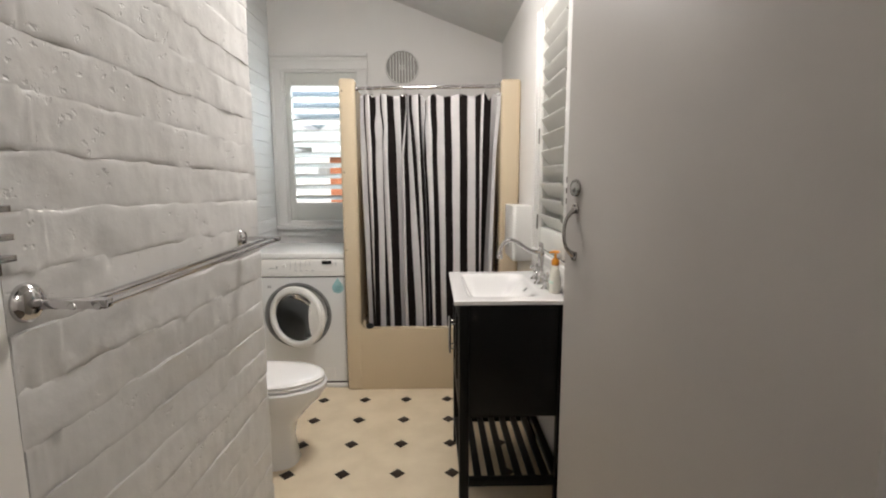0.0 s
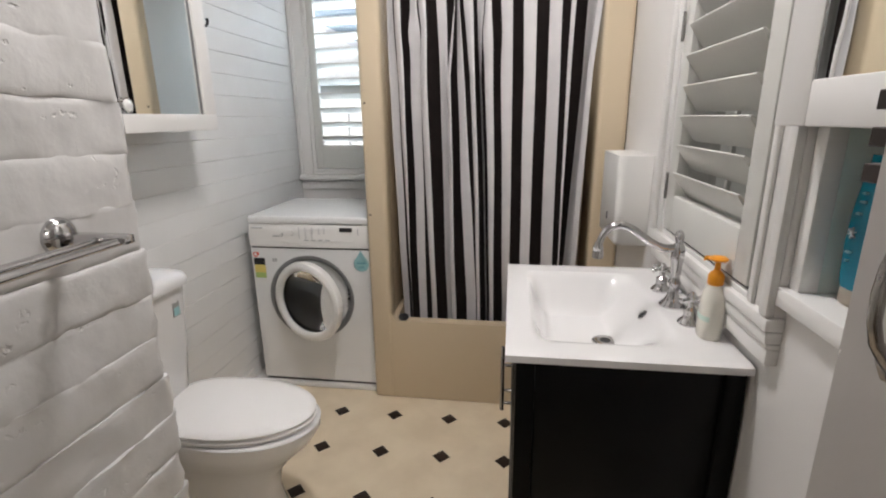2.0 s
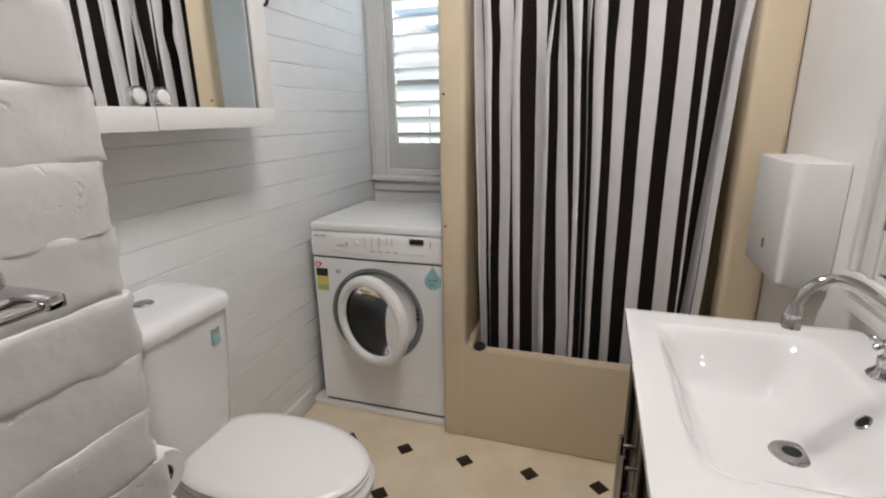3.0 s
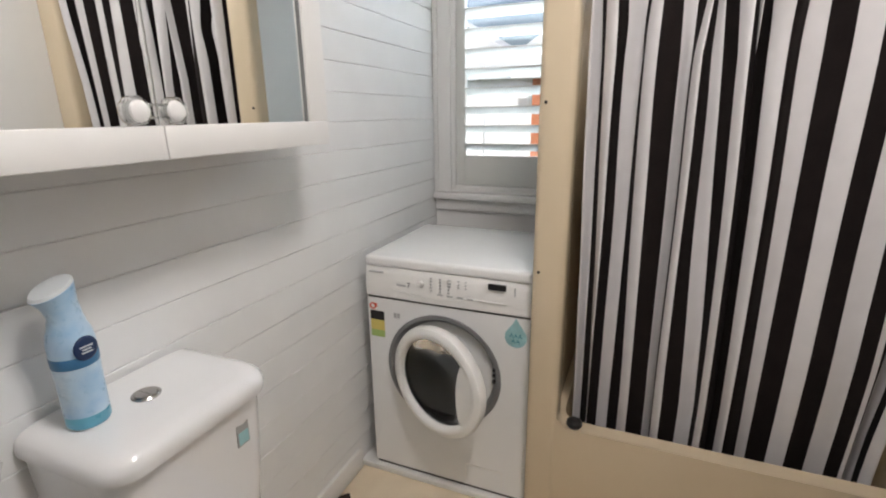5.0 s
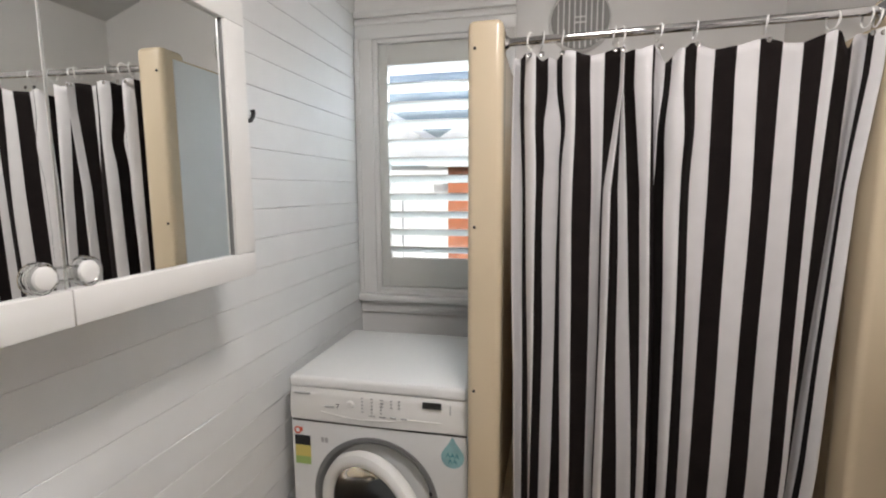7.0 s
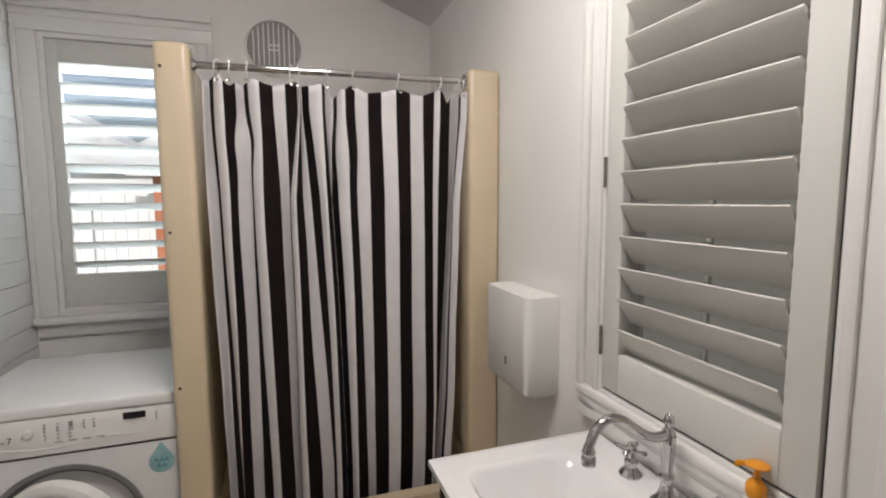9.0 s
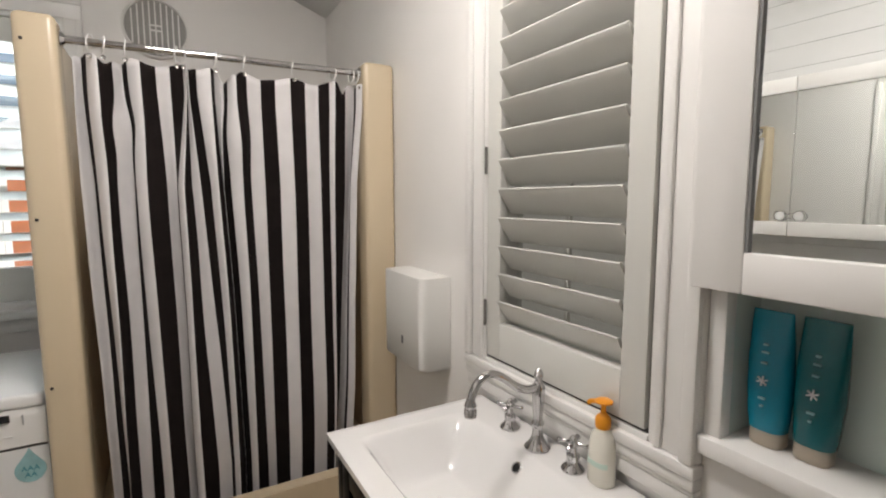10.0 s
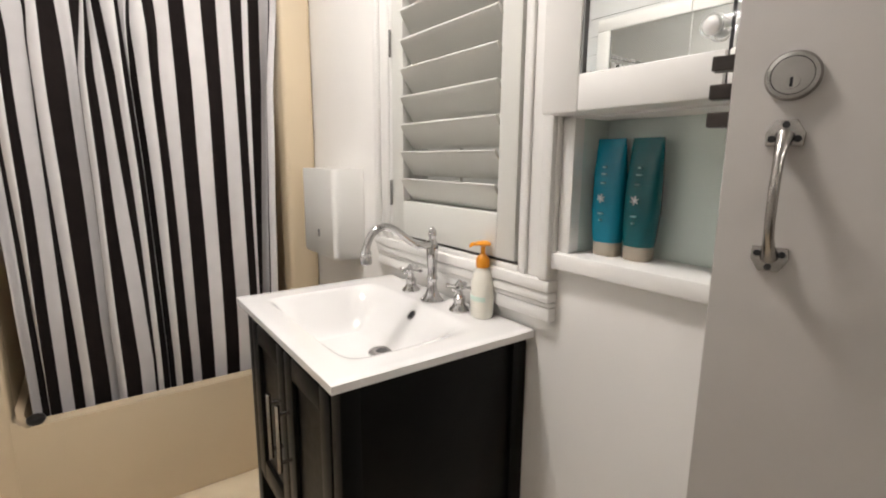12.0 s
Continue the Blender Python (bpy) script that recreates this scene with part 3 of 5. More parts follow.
def squeeze_bottle(at, body_mat, label, lean=0.0):
    t = thing("shampoo_bottle", at, label, "bottle", group="bottles in the niche")
    x, y, z = at
    rings = []
    for h, rx, ry in ((0.025, 0.021, 0.0255), (0.045, 0.023, 0.028), (0.09, 0.023, 0.031), (0.14, 0.019, 0.031), (0.18, 0.011, 0.030), (0.204, 0.004, 0.029), (0.210, 0.0035, 0.0285)):
        rings.append(oval(x, y + lean * h, z + h, rx, ry, 24, 2.6))
    body = part("tube", aloft(B(), rings), body_mat, t)
    part("cap", aloft(B(), [oval(x, y, z + h, rx, ry, 24, 3.0) for h, rx, ry in ((0, 0.018, 0.022), (0.003, 0.020, 0.024), (0.023, 0.020, 0.024), (0.026, 0.018, 0.022))]), "cap", t, "beige cap")
    bm_ = B()
    for k, (h, s) in enumerate(((0.160, 0.016), (0.148, 0.020), (0.132, 0.018), (0.078, 0.019), (0.066, 0.014))):
        dx = -0.026 if h < 0.1 else (-0.022 if h < 0.14 else -0.019)
        abox(bm_, x + dx - 0.0015, x + dx + 0.003, y + lean * h - s / 2 + 0.005, y + lean * h + s / 2 - 0.005, z + h - 0.0014, z + h + 0.0014)
    tagged(part("print", bm_, "print_faint", body), kind="stuff")
    star = B()
    for k in range(3):
        a = k * 60 + 20
        m = facing_left(x - 0.0245, y + lean * 0.105, z + 0.105) @ pose(0, 0, 0, 0, 0, a)
        aprism(star, [(-0.008, -0.0009), (0.008, -0.0009), (0.008, 0.0009), (-0.008, 0.0009)], m, 0.002 + k * 0.0003)
    part("emblem", star, "print_white", body)
    return t


squeeze_bottle((0.744, 1.728, 1.046), "teal", "bright teal squeeze bottle standing on its beige cap", 0.02)
squeeze_bottle((0.748, 1.668, 1.046), "green", "deep green squeeze bottle standing on its beige cap", -0.02)

# ---- paper towel dispenser ----
dp = thing("paper_towel_dispenser", (0.64, 2.75, 0.895), "white moulded paper towel dispenser on the wall", "towel dispenser")
bend = [(0.078 + 0.026 * math.sin(radians(a)), 0.026 - 0.026 * math.cos(radians(a))) for a in range(0, 91, 15)]
prof = [(0.0, 0.0)] + bend + [(d, 0.285 - y) for d, y in bend[::-1]] + [(0.0, 0.285)]
rings = []
for z, k in ((0.894, 0.93), (0.904, 1.0), (1.180, 1.0), (1.187, 0.985)):
    rings.append([Vector((XR - 0.002 - d * k, 2.615 + 0.1425 + (y - 0.1425) * (0.5 + k / 2), z)) for d, y in prof])
bm = aloft(B(), rings)
bmesh.ops.bevel(bm, geom=[e for e in bm.edges if e.calc_face_angle(0) > 0.5], offset=0.005, segments=2, affect="EDGES")
bmesh.ops.recalc_face_normals(bm, faces=bm.faces)
body = part("cover", bm, "console", dp)
part("keyhole", abox(B(), XR - 0.109, XR - 0.105, 2.742, 2.752, 0.960, 0.985, 0.001), "grey_plastic", body)

# ---- shower bath ----
bath = thing("shower_bath", (0.15, 3.4, 0), "cream acrylic bath with tall side panels and a plain apron", "bath")
YB, RIM = 3.018, 0.402
bm = abox(B(), -0.378, -0.284, YB, YB + 0.10, 0, 1.915, 0.018, 4)
abox(bm, -0.374, -0.300, YB + 0.06, YF - 0.004, 0, 1.895, 0.010, 3)
part("side_panel", bm, "acrylic", bath)
part("panel_back", abox(B(), -0.380, -0.3735, YB + 0.045, YF - 0.01, 0.0, 1.885, 0.002), "panel", bath, "pale blue-white outer face")
bm = abox(B(), 0.577, XR - 0.002, YB, YB + 0.10, 0, 1.912, 0.018, 4)
abox(bm, 0.66, XR - 0.002, YB + 0.06, YF - 0.004, 0, 1.895, 0.010, 3)
part("side_panel", bm, "acrylic", bath)
bm = B()
out = [(-0.30, 0.0), (0.60, 0.0), (0.60, RIM + 0.05)]
out += [(0.577, RIM + 0.05)] + arc(0.549, RIM + 0.028, 0.028, 0, -90, 6)[0:] + arc(-0.256, RIM + 0.028, 0.028, -90, -180, 6) + [(-0.284, RIM + 0.05), (-0.30, RIM + 0.05)]
aprism(bm, out, facing_y(0, YB + 0.058, 0), 0.053, 0.008)
apron = part("apron", bm, "acrylic", bath)
# tub: sunk basin behind the rim
bm = B()
tub = []
for z, g in ((RIM - 0.004, 0.0), (RIM - 0.03, 0.004), (0.16, 0.045), (0.12, 0.10)):
    tub.append(oval(0.18, 3.46, z, 0.452 - g, 0.378 - g, 64, 16.0))
tub.insert(0, oval(0.18, 3.46, RIM - 0.003, 0.478, 0.386, 64, 30.0))
aloft(bm, tub[::-1], False)
bm.faces.new([bm.verts.new(q - Vector((0, 0, 0.0005))) for q in tub[-1]][::-1])
bmesh.ops.reverse_faces(bm, faces=bm.faces)
part("tub", bm, "acrylic", bath)
bm = abox(B(), -0.30, 0.66, YF - 0.016, YF - 0.003, RIM - 0.02, 1.74, 0.004)
part("back_panel", bm, "acrylic", bath)
for z in (1.842, 1.372, 0.903):
    bm = B()
    alathe(bm, [(0.0045, 0), (0.0045, 0.002), (0.0025, 0.003)], facing_y(-0.358, YB - 0.0005, z), 10)
    part("screw", bm, "bolt", bath)
solid("bath_plug", alathe(B(), [(0.0, 0.0), (0.020, 0.001), (0.025, 0.009), (0.023, 0.020), (0.013, 0.027), (0.0, 0.029)], Matrix.Translation((-0.232, YB + 0.030, RIM - 0.001)), 20), "dark", "round black rubber plug on the bath rim", "bath plug")

# ---- curtain rod and striped curtain ----
ROD_Y, ROD_Z = 3.066, 1.872
rod = thing("curtain_rod", (0.145, ROD_Y, ROD_Z), "polished chrome shower curtain rod between the panels", "curtain rod")
part("rod", arod(B(), (-0.286, ROD_Y, ROD_Z - 0.008), (0.579, ROD_Y, ROD_Z + 0.006), 0.0105, seg=20), "chrome", rod)
for x, d, z in ((-0.285, 0.014, -0.008), (0.578, -0.014, 0.006)):
    part("flange", arod(B(), (x, ROD_Y, ROD_Z + z), (x + d, ROD_Y, ROD_Z + z), 0.021, 0.015, bev=0.003), "chrome", rod)

RINGS = (-0.217, -0.186, -0.134, -0.005, 0.012, 0.101, 0.185, 0.339, 0.479, 0.547, 0.568)
STRIPE, SUB, ROWS_C = 0.050, 6, 64
# where the stripes' edges hang along the rod, at the head, the chest and the foot: where they crowd, the cloth is folded
HEAD = (-0.261, -0.244, -0.227, -0.201, -0.169, -0.146, -0.132, -0.099, -0.06, -0.023, 0.012, 0.018, 0.02, 0.027, 0.046, 0.085,
        0.098, 0.127, 0.134, 0.159, 0.195, 0.239, 0.28, 0.331, 0.382, 0.43, 0.462, 0.477, 0.522, 0.562, 0.557, 0.574)
CHEST = (-0.263, -0.233, -0.223, -0.196, -0.178, -0.135, -0.13, -0.098, -0.051, -0.02, -0.018, -0.002, 0.018, 0.044, 0.072, 0.094,
         0.112, 0.116, 0.134, 0.17, 0.2, 0.245, 0.29, 0.333, 0.382, 0.434, 0.459, 0.473, 0.521, 0.549, 0.538, 0.555)
FOOT = (-0.248, -0.227, -0.204, -0.2, -0.173, -0.141, -0.11, -0.084, -0.037, -0.014, -0.014, 0.007, 0.055, 0.098, 0.105, 0.121,
        0.144, 0.148, 0.163, 0.182, 0.222, 0.255, 0.302, 0.341, 0.39, 0.439, 0.461, 0.462, 0.48, 0.515, 0.511, 0.532)


def hang(h):
    """The curtain's line seen from above at height h (0 foot, 1 head): points (x, y), SUB to a stripe."""
    edge = [float(np.interp(h, (0.13, 0.765, 0.942), trio)) for trio in zip(FOOT, CHEST, HEAD)]
    ys = [0.0]
    for i in range(len(edge) - 1):
        dx = edge[i + 1] - edge[i]
        dy = math.sqrt(max(STRIPE ** 2 - dx * dx, 0.0))
        ys.append(0.55 * ys[-1] + 0.70 * (-1, 1, 1, -1)[i % 4] * dy)
    mean = sum(ys) / len(ys)
    pts = []
    n = len(edge)
    for i in range(n - 1):
        q = [max(i - 1, 0), i, i + 1, min(i + 2, n - 1)]
        for s in range(SUB):
            a = s / SUB
            c = (0.5 * (-a + 2 * a * a - a ** 3), 0.5 * (2 - 5 * a * a + 3 * a ** 3), 0.5 * (a + 4 * a * a - 3 * a ** 3), 0.5 * (-a * a + a ** 3))
            pts.append((edge[i] + (edge[i + 1] - edge[i]) * a, sum(w_ * (ys[j] - mean) for w_, j in zip(c, q))))
    pts.append((edge[-1], ys[-1] - mean))
    return pts


def smooth(a):
    a = min(max(a, 0.0), 1.0)
    return a * a * (3 - 2 * a)


bm = B()
lines = [hang(1 - r / ROWS_C) for r in range(ROWS_C + 1)]
# let each fold run down without jumps
deep = np.array([[y for x, y in ln] for ln in lines])
for _ in range(60):
    deep[1:-1] = 0.5 * deep[1:-1] + 0.25 * (deep[:-2] + deep[2:])
# where the cloth pinches (-) or bellies out (+): x, height, how far, how wide, how tall
PUCKERS = ((-0.156, 1.645, 0.010, 0.020, 0.045), (0.160, 1.625, 0.010, 0.020, 0.060), (-0.205, 1.700, 0.004, 0.018, 0.090), (0.004, 1.380, 0.004, 0.026, 0.150),
           (-0.070, 1.450, 0.004, 0.026, 0.140), (0.060, 1.000, 0.004, 0.030, 0.200), (0.330, 1.350, 0.003, 0.030, 0.200), (-0.140, 1.050, -0.004, 0.028, 0.180))
# where the top edge folds down between its rings: x, depth, width
DIPS = ((0.507, 0.034, 0.016), (0.128, 0.030, 0.014), (-0.186, 0.024, 0.016), (0.160, 0.012, 0.012), (-0.145, 0.010, 0.014))


def pucker(x, z):
    dx = dy = 0.0
    for px, pz, far, wide, tall in PUCKERS:
        u, v = (x - px) / wide, (z - pz) / tall
        g = math.exp(-0.5 * (u * u + v * v))
        dx += far * u * g * 1.4
        dy -= far * 1.3 * g
    return dx, dy


grid = []
for r, ln in enumerate(lines):
    h = 1 - r / ROWS_C
    row = []
    for c, (x, _) in enumerate(ln):
        gap = min(abs(x - q) for q in RINGS)
        sag = 0.013 * min(gap / 0.05, 1.0) ** 1.5 * max(0.0, (h - 0.90) / 0.10) ** 1.3
        y = ROD_Y + 0.004 + 0.045 * (1 - h) + 0.032 * smooth((0.30 - h) / 0.30) - 0.85 * float(deep[r, c]) + 0.005 * noise.noise((x * 9, h * 3, 0.5))
        z = 0.30 + (1.834 - 0.30) * h - sag
        z -= sum(d * math.exp(-((x - px) / w_) ** 2) for px, d, w_ in DIPS) * smooth((h - 0.86) / 0.14)
        dx, dy = pucker(x, z)
        y += dy
        y = max(min(y, ROD_Y + 0.12), ROD_Y - 0.036 + 0.092 * max(0.0, (0.25 - h) / 0.25))
        row.append(bm.verts.new((x + dx + 0.004 * noise.noise((x * 7, h * 4, 4.5)), y, z)))
    grid.append(row)
for r in range(ROWS_C):
    for c in range(len(lines[0]) - 1):
        f = bm.faces.new((grid[r][c], grid[r + 1][c], grid[r + 1][c + 1], grid[r][c + 1]))
        f.material_index = (c // SUB) % 2
curtain = thing("shower_curtain", (0.16, ROD_Y, 0.30), "black and white vertically striped fabric shower curtain, drawn closed", "shower curtain")
cloth = part("cloth", bm, ["white_cloth", "black_cloth"], curtain, "striped fabric in loose folds")
wrap = cloth.modifiers.new("thickness", "SOLIDIFY")
wrap.thickness = 0.0012
ring_bm = B()
turns = [(0.017 * math.cos(2 * math.pi * i / 20), 0.017 * math.sin(2 * math.pi * i / 20)) for i in range(21)]
atube(ring_bm, [(0.003 * math.sin(i * 0.3), a, b * 1.25) for i, (a, b) in enumerate(turns)], 0.0022, 8)
ring_me = finish("ring", ring_bm, "ring", Vector((0, 0, 0)))
eye_me = finish("eyelet", alathe(B(), [(0.0052, 0), (0.0064, 0.0008), (0.0052, 0.002), (0.0034, 0.0014)], FACE_Y, 16), "nickel", Vector((0, 0, 0)))
for i, x in enumerate(RINGS):
    ob = new("ring", ring_me)
    ob.parent = curtain
    ob.matrix_local = Matrix.Translation(Vector((x, ROD_Y, ROD_Z - 0.009)) - OFF[curtain.name]) @ pose(0, 0, 0, 0, 0, (i * 37) % 50 - 25)
    ob = new("eyelet", eye_me)
    ob.parent = curtain
    ob.location = Vector((x, ROD_Y - 0.026, 1.822)) - OFF[curtain.name]

# ---- round wall vent ----
vent = thing("wall_vent", (-0.054, YF, 2.04), "round grey slatted air vent with a small latch", "air vent")
part("rim", alathe(B(), [(0.118, 0), (0.128, 0.003), (0.128, 0.010), (0.119, 0.014), (0.116, 0.009), (0.116, 0)], facing_y(-0.054, YF - 0.001, 2.16), 48, False), "trim", vent)
part("plate", alathe(B(), [(0.117, 0), (0.117, 0.004)], facing_y(-0.054, YF - 0.001, 2.16), 40), "vent", vent)
for i in range(9):
    x = -0.088 + i * 0.022
    half = math.sqrt(max(0.115 ** 2 - x * x, 0)) - 0.004
    part("slat", abox(B(), -0.054 + x - 0.0028, -0.054 + x + 0.0028, YF - 0.010, YF - 0.004, 2.16 - half, 2.16 + half, 0.001, 1), "trim", vent)
part("latch", abox(abox(B(), -0.078, -0.030, YF - 0.014, YF - 0.009, 2.168, 2.173), -0.078, -0.030, YF - 0.014, YF - 0.009, 2.147, 2.152), "trim", vent)

# ---- ceiling lamp ----
lamp = thing("ceiling_lamp", LAMP_AT, "white flush ceiling lamp with a warm glowing dome", "ceiling lamp")
m = Matrix.Translation((LAMP_AT[0], LAMP_AT[1], roof_at(LAMP_AT[0]) - 0.055)) @ Vector((0, 0, 1)).rotation_difference(Vector((-0.08, 0, -1))).to_matrix().to_4x4()
part("mount", alathe(B(), [(0.0, -0.070), (0.178, -0.070), (0.178, 0.016), (0.171, 0.020), (0.0, 0.020)], m, 40), "trim", lamp)
dome = [(0.165 * math.cos(radians(a)), 0.021 + 0.050 * math.sin(radians(a))) for a in range(0, 90, 10)] + [(0.0, 0.071)]
part("globe", alathe(B(), dome, m, 40, False), "lamp", lamp, "glowing opal dome")

# ---- added fill lamp in the hall, built as an unseen ceiling globe ----
hall_lamp = thing("ceiling_lamp", HALL_FILL_AT, "unseen fill lamp added in the hall, a warm glowing globe on a white mount", "ceiling lamp")
part("mount", arod(B(), (HALL_FILL_AT[0], HALL_FILL_AT[1], 2.70), (HALL_FILL_AT[0], HALL_FILL_AT[1], HALL_FILL_AT[2] + 0.085), 0.06, 0.055), "trim", hall_lamp)
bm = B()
bmesh.ops.create_icosphere(bm, subdivisions=3, radius=0.10, matrix=Matrix.Translation(HALL_FILL_AT))
part("globe", bm, "hall_lamp", hall_lamp, "glowing globe of the fill lamp")

# ---- vanity ----
van = thing("vanity_cabinet", (0.48, 2.145, 0), "black lacquered vanity cabinet with two doors and a slatted shelf", "vanity")
VX0, VX1, VY0, VY1 = 0.268, 0.690, 1.868, 2.428
for x in (VX0, VX1 - 0.038):
    for y in (VY0, VY1 - 0.038):
        part("leg", abox(B(), x, x + 0.038, y, y + 0.038, 0.0, 0.858, 0.003), "black_wood", van)
for y in (VY0 + 0.008, VY1 - 0.020):
    part("side_board", abox(B(), VX0 + 0.036, VX1 - 0.036, y, y + 0.012, 0.408, 0.857, 0.002), "black_wood", van)
part("back_board", abox(B(), VX1 - 0.016, VX1 - 0.006, VY0 + 0.036, VY1 - 0.036, 0.408, 0.857), "black_wood", van)
part("base_board", abox(B(), VX0 + 0.004, VX1 - 0.006, VY0 + 0.018, VY1 - 0.018, 0.395, 0.412, 0.002), "black_wood", van)
part("top_rail", abox(B(), VX0 + 0.004, VX0 + 0.020, VY0 + 0.036, VY1 - 0.036, 0.832, 0.857, 0.002), "black_wood", van)
for y0, y1, hy in ((VY0 + 0.040, 2.146, 2.118), (2.150, VY1 - 0.040, 2.178)):
    d = part("cabinet_door", abox(B(), VX0 + 0.008, VX0 + 0.018, y0 + 0.04, y1 - 0.04, 0.46, 0.785), "black_wood", van)
    for a0, a1, b0, b1 in ((y0, y0 + 0.046, 0.416, 0.828), (y1 - 0.046, y1, 0.416, 0.828), (y0 + 0.046, y1 - 0.046, 0.416, 0.466), (y0 + 0.046, y1 - 0.046, 0.779, 0.828)):
        part("door_rail", abox(B(), VX0 - 0.002, VX0 + 0.018, a0, a1, b0, b1, 0.003), "black_wood", d)
    bm = B()
    arod(bm, (VX0 - 0.028, hy, 0.575), (VX0 - 0.028, hy, 0.725), 0.0052, seg=14, bev=0.001)
    for z in (0.596, 0.704):
        arod(bm, (VX0 - 0.003, hy, z), (VX0 - 0.028, hy, z), 0.0042, seg=10)
    part("handle", bm, "nickel", d, "brushed steel bar handle")
part("shelf_rail", abox(B(), VX0 + 0.004, VX0 + 0.034, VY0 + 0.036, VY1 - 0.036, 0.105, 0.135, 0.002), "black_wood", van)
part("shelf_rail", abox(B(), VX1 - 0.034, VX1 - 0.004, VY0 + 0.036, VY1 - 0.036, 0.105, 0.135, 0.002), "black_wood", van)
for y in (VY0 + 0.004, VY1 - 0.034):
    part("shelf_rail", abox(B(), VX0 + 0.036, VX1 - 0.036, y, y + 0.030, 0.105, 0.135, 0.002), "black_wood", van)
for i in range(6):
    x = VX0 + 0.063 + i * 0.0555
    part("slat", abox(B(), x, x + 0.030, VY0 + 0.036, VY1 - 0.036, 0.116, 0.132, 0.002, 1), "black_wood", van)

basin = thing("wash_basin", (0.47, 2.145, 0.86), "white glossy ceramic basin top with a square bowl", "basin")
BX0, BX1, BY0, BY1 = 0.247, 0.690, 1.848, 2.443


def bowl_depth(x, y):
    """Depth of the bowl: crisp along its front and far edges, easing out softly towards the taps and the near side."""
    front, far = (x - 0.303) / 0.066, (2.372 - y) / 0.095
    back, side = (0.602 - x) / 0.108, (y - 1.905) / 0.150
    if min(front, far, back, side) <= 0.0:
        return 0.0
    return 0.098 * math.sin(math.pi / 2 * min(front, 1.0)) ** 1.2 * math.sin(math.pi / 2 * min(far, 1.0)) ** 1.15 * smooth(back) * smooth(side)


bm = B()
NX, NY = 74, 96
top = [[bm.verts.new((BX0 + (BX1 - BX0) * i / NX, BY0 + (BY1 - BY0) * j / NY, 0)) for j in range(NY + 1)] for i in range(NX + 1)]
for col in top:
    for q in col:
        x, y = q.co.x, q.co.y
        edge = min(x - BX0, y - BY0, BY1 - y)
        lip = 0.0022 * (1 - smooth(edge / 0.016))
        q.co.z = 0.8755 - lip - bowl_depth(x, y)
for i in range(NX):
    for j in range(NY):
        bm.faces.new((top[i][j], top[i + 1][j], top[i + 1][j + 1], top[i][j + 1]))
skirt = [top[i][0] for i in range(NX + 1)] + [top[NX][j] for j in range(1, NY + 1)] + [top[i][NY] for i in range(NX - 1, -1, -1)] + [top[0][j] for j in range(NY - 1, 0, -1)]
low = [bm.verts.new((q.co.x, q.co.y, 0.859)) for q in skirt]
for i in range(len(skirt)):
    k = (i + 1) % len(skirt)
    bm.faces.new((skirt[k], skirt[i], low[i], low[k]))
part("basin_top", bm, "ceramic", basin)
zd = 0.8755 - bowl_depth(0.488, 2.131)
part("drain", alathe(B(), [(0.0, 0.001), (0.012, 0.001), (0.013, 0.004), (0.022, 0.0045), (0.030, 0.003), (0.032, 0.0)], Matrix.Translation((0.488, 2.131, zd)), 28), "chrome", basin, "chrome drain")
part("drain_hole", alathe(B(), [(0.0, 0.0045), (0.0125, 0.0048), (0.0135, 0.0042)], Matrix.Translation((0.488, 2.131, zd)), 20), "dark", basin)
zo = 0.8755 - bowl_depth(0.568, 2.128)
m = Matrix.Translation((0.568, 2.128, zo)) @ pose(0, 0, 0, 0, -48, 0)
part("overflow", alathe(B(), [(0.0120, -0.003), (0.0130, 0.0014), (0.0105, 0.0026), (0.0090, 0.0)], m, 20, False), "chrome", basin, "chrome overflow ring")
part("overflow_hole", alathe(B(), [(0.0, 0.0012), (0.0095, 0.0012)], m, 16, False), "dark", basin)

tap = thing("basin_tap", (0.634, 2.138, 0.875), "polished chrome swan-neck mixer with two cross handles", "tap")
TX, TY, TZ = 0.634, 2.138, 0.8750
col = [(0.0, 0.0), (0.028, 0.0), (0.029, 0.004), (0.026, 0.008), (0.018, 0.016), (0.0125, 0.030), (0.0105, 0.045), (0.0115, 0.052), (0.0145, 0.058), (0.0115, 0.064), (0.0105, 0.072), (0.0125, 0.100), (0.0145, 0.118), (0.0145, 0.140), (0.012, 0.148), (0.0075, 0.155), (0.0095, 0.162), (0.0105, 0.168), (0.0085, 0.176), (0.004, 0.182), (0.0, 0.184)]
part("column", alathe(B(), col, Matrix.Translation((TX, TY, TZ)), 28), "chrome", tap)
SWAN = [Vector((TX + a, TY, TZ + b)) for a, b in ((0.012, 0.145), (0.0, 0.143), (-0.026, 0.140), (-0.052, 0.148), (-0.078, 0.165), (-0.104, 0.184), (-0.130, 0.193), (-0.153, 0.187), (-0.169, 0.169), (-0.178, 0.142), (-0.182, 0.120))]
line = []
for i in range(25):
    k, a = divmod(i / 24 * 8 * 0.9999, 1.0)
    p0, p1, p2, p3 = SWAN[int(k):int(k) + 4]
    line.append(0.5 * (2 * p1 + (p2 - p0) * a + (2 * p0 - 5 * p1 + 4 * p2 - p3) * a * a + (3 * p1 - p0 - 3 * p2 + p3) * a ** 3))
part("spout", atube(B(), line, [0.0098 - 0.0016 * i / 24 for i in range(25)], 16), "chrome", tap)
ex, ey, ez = line[-1]
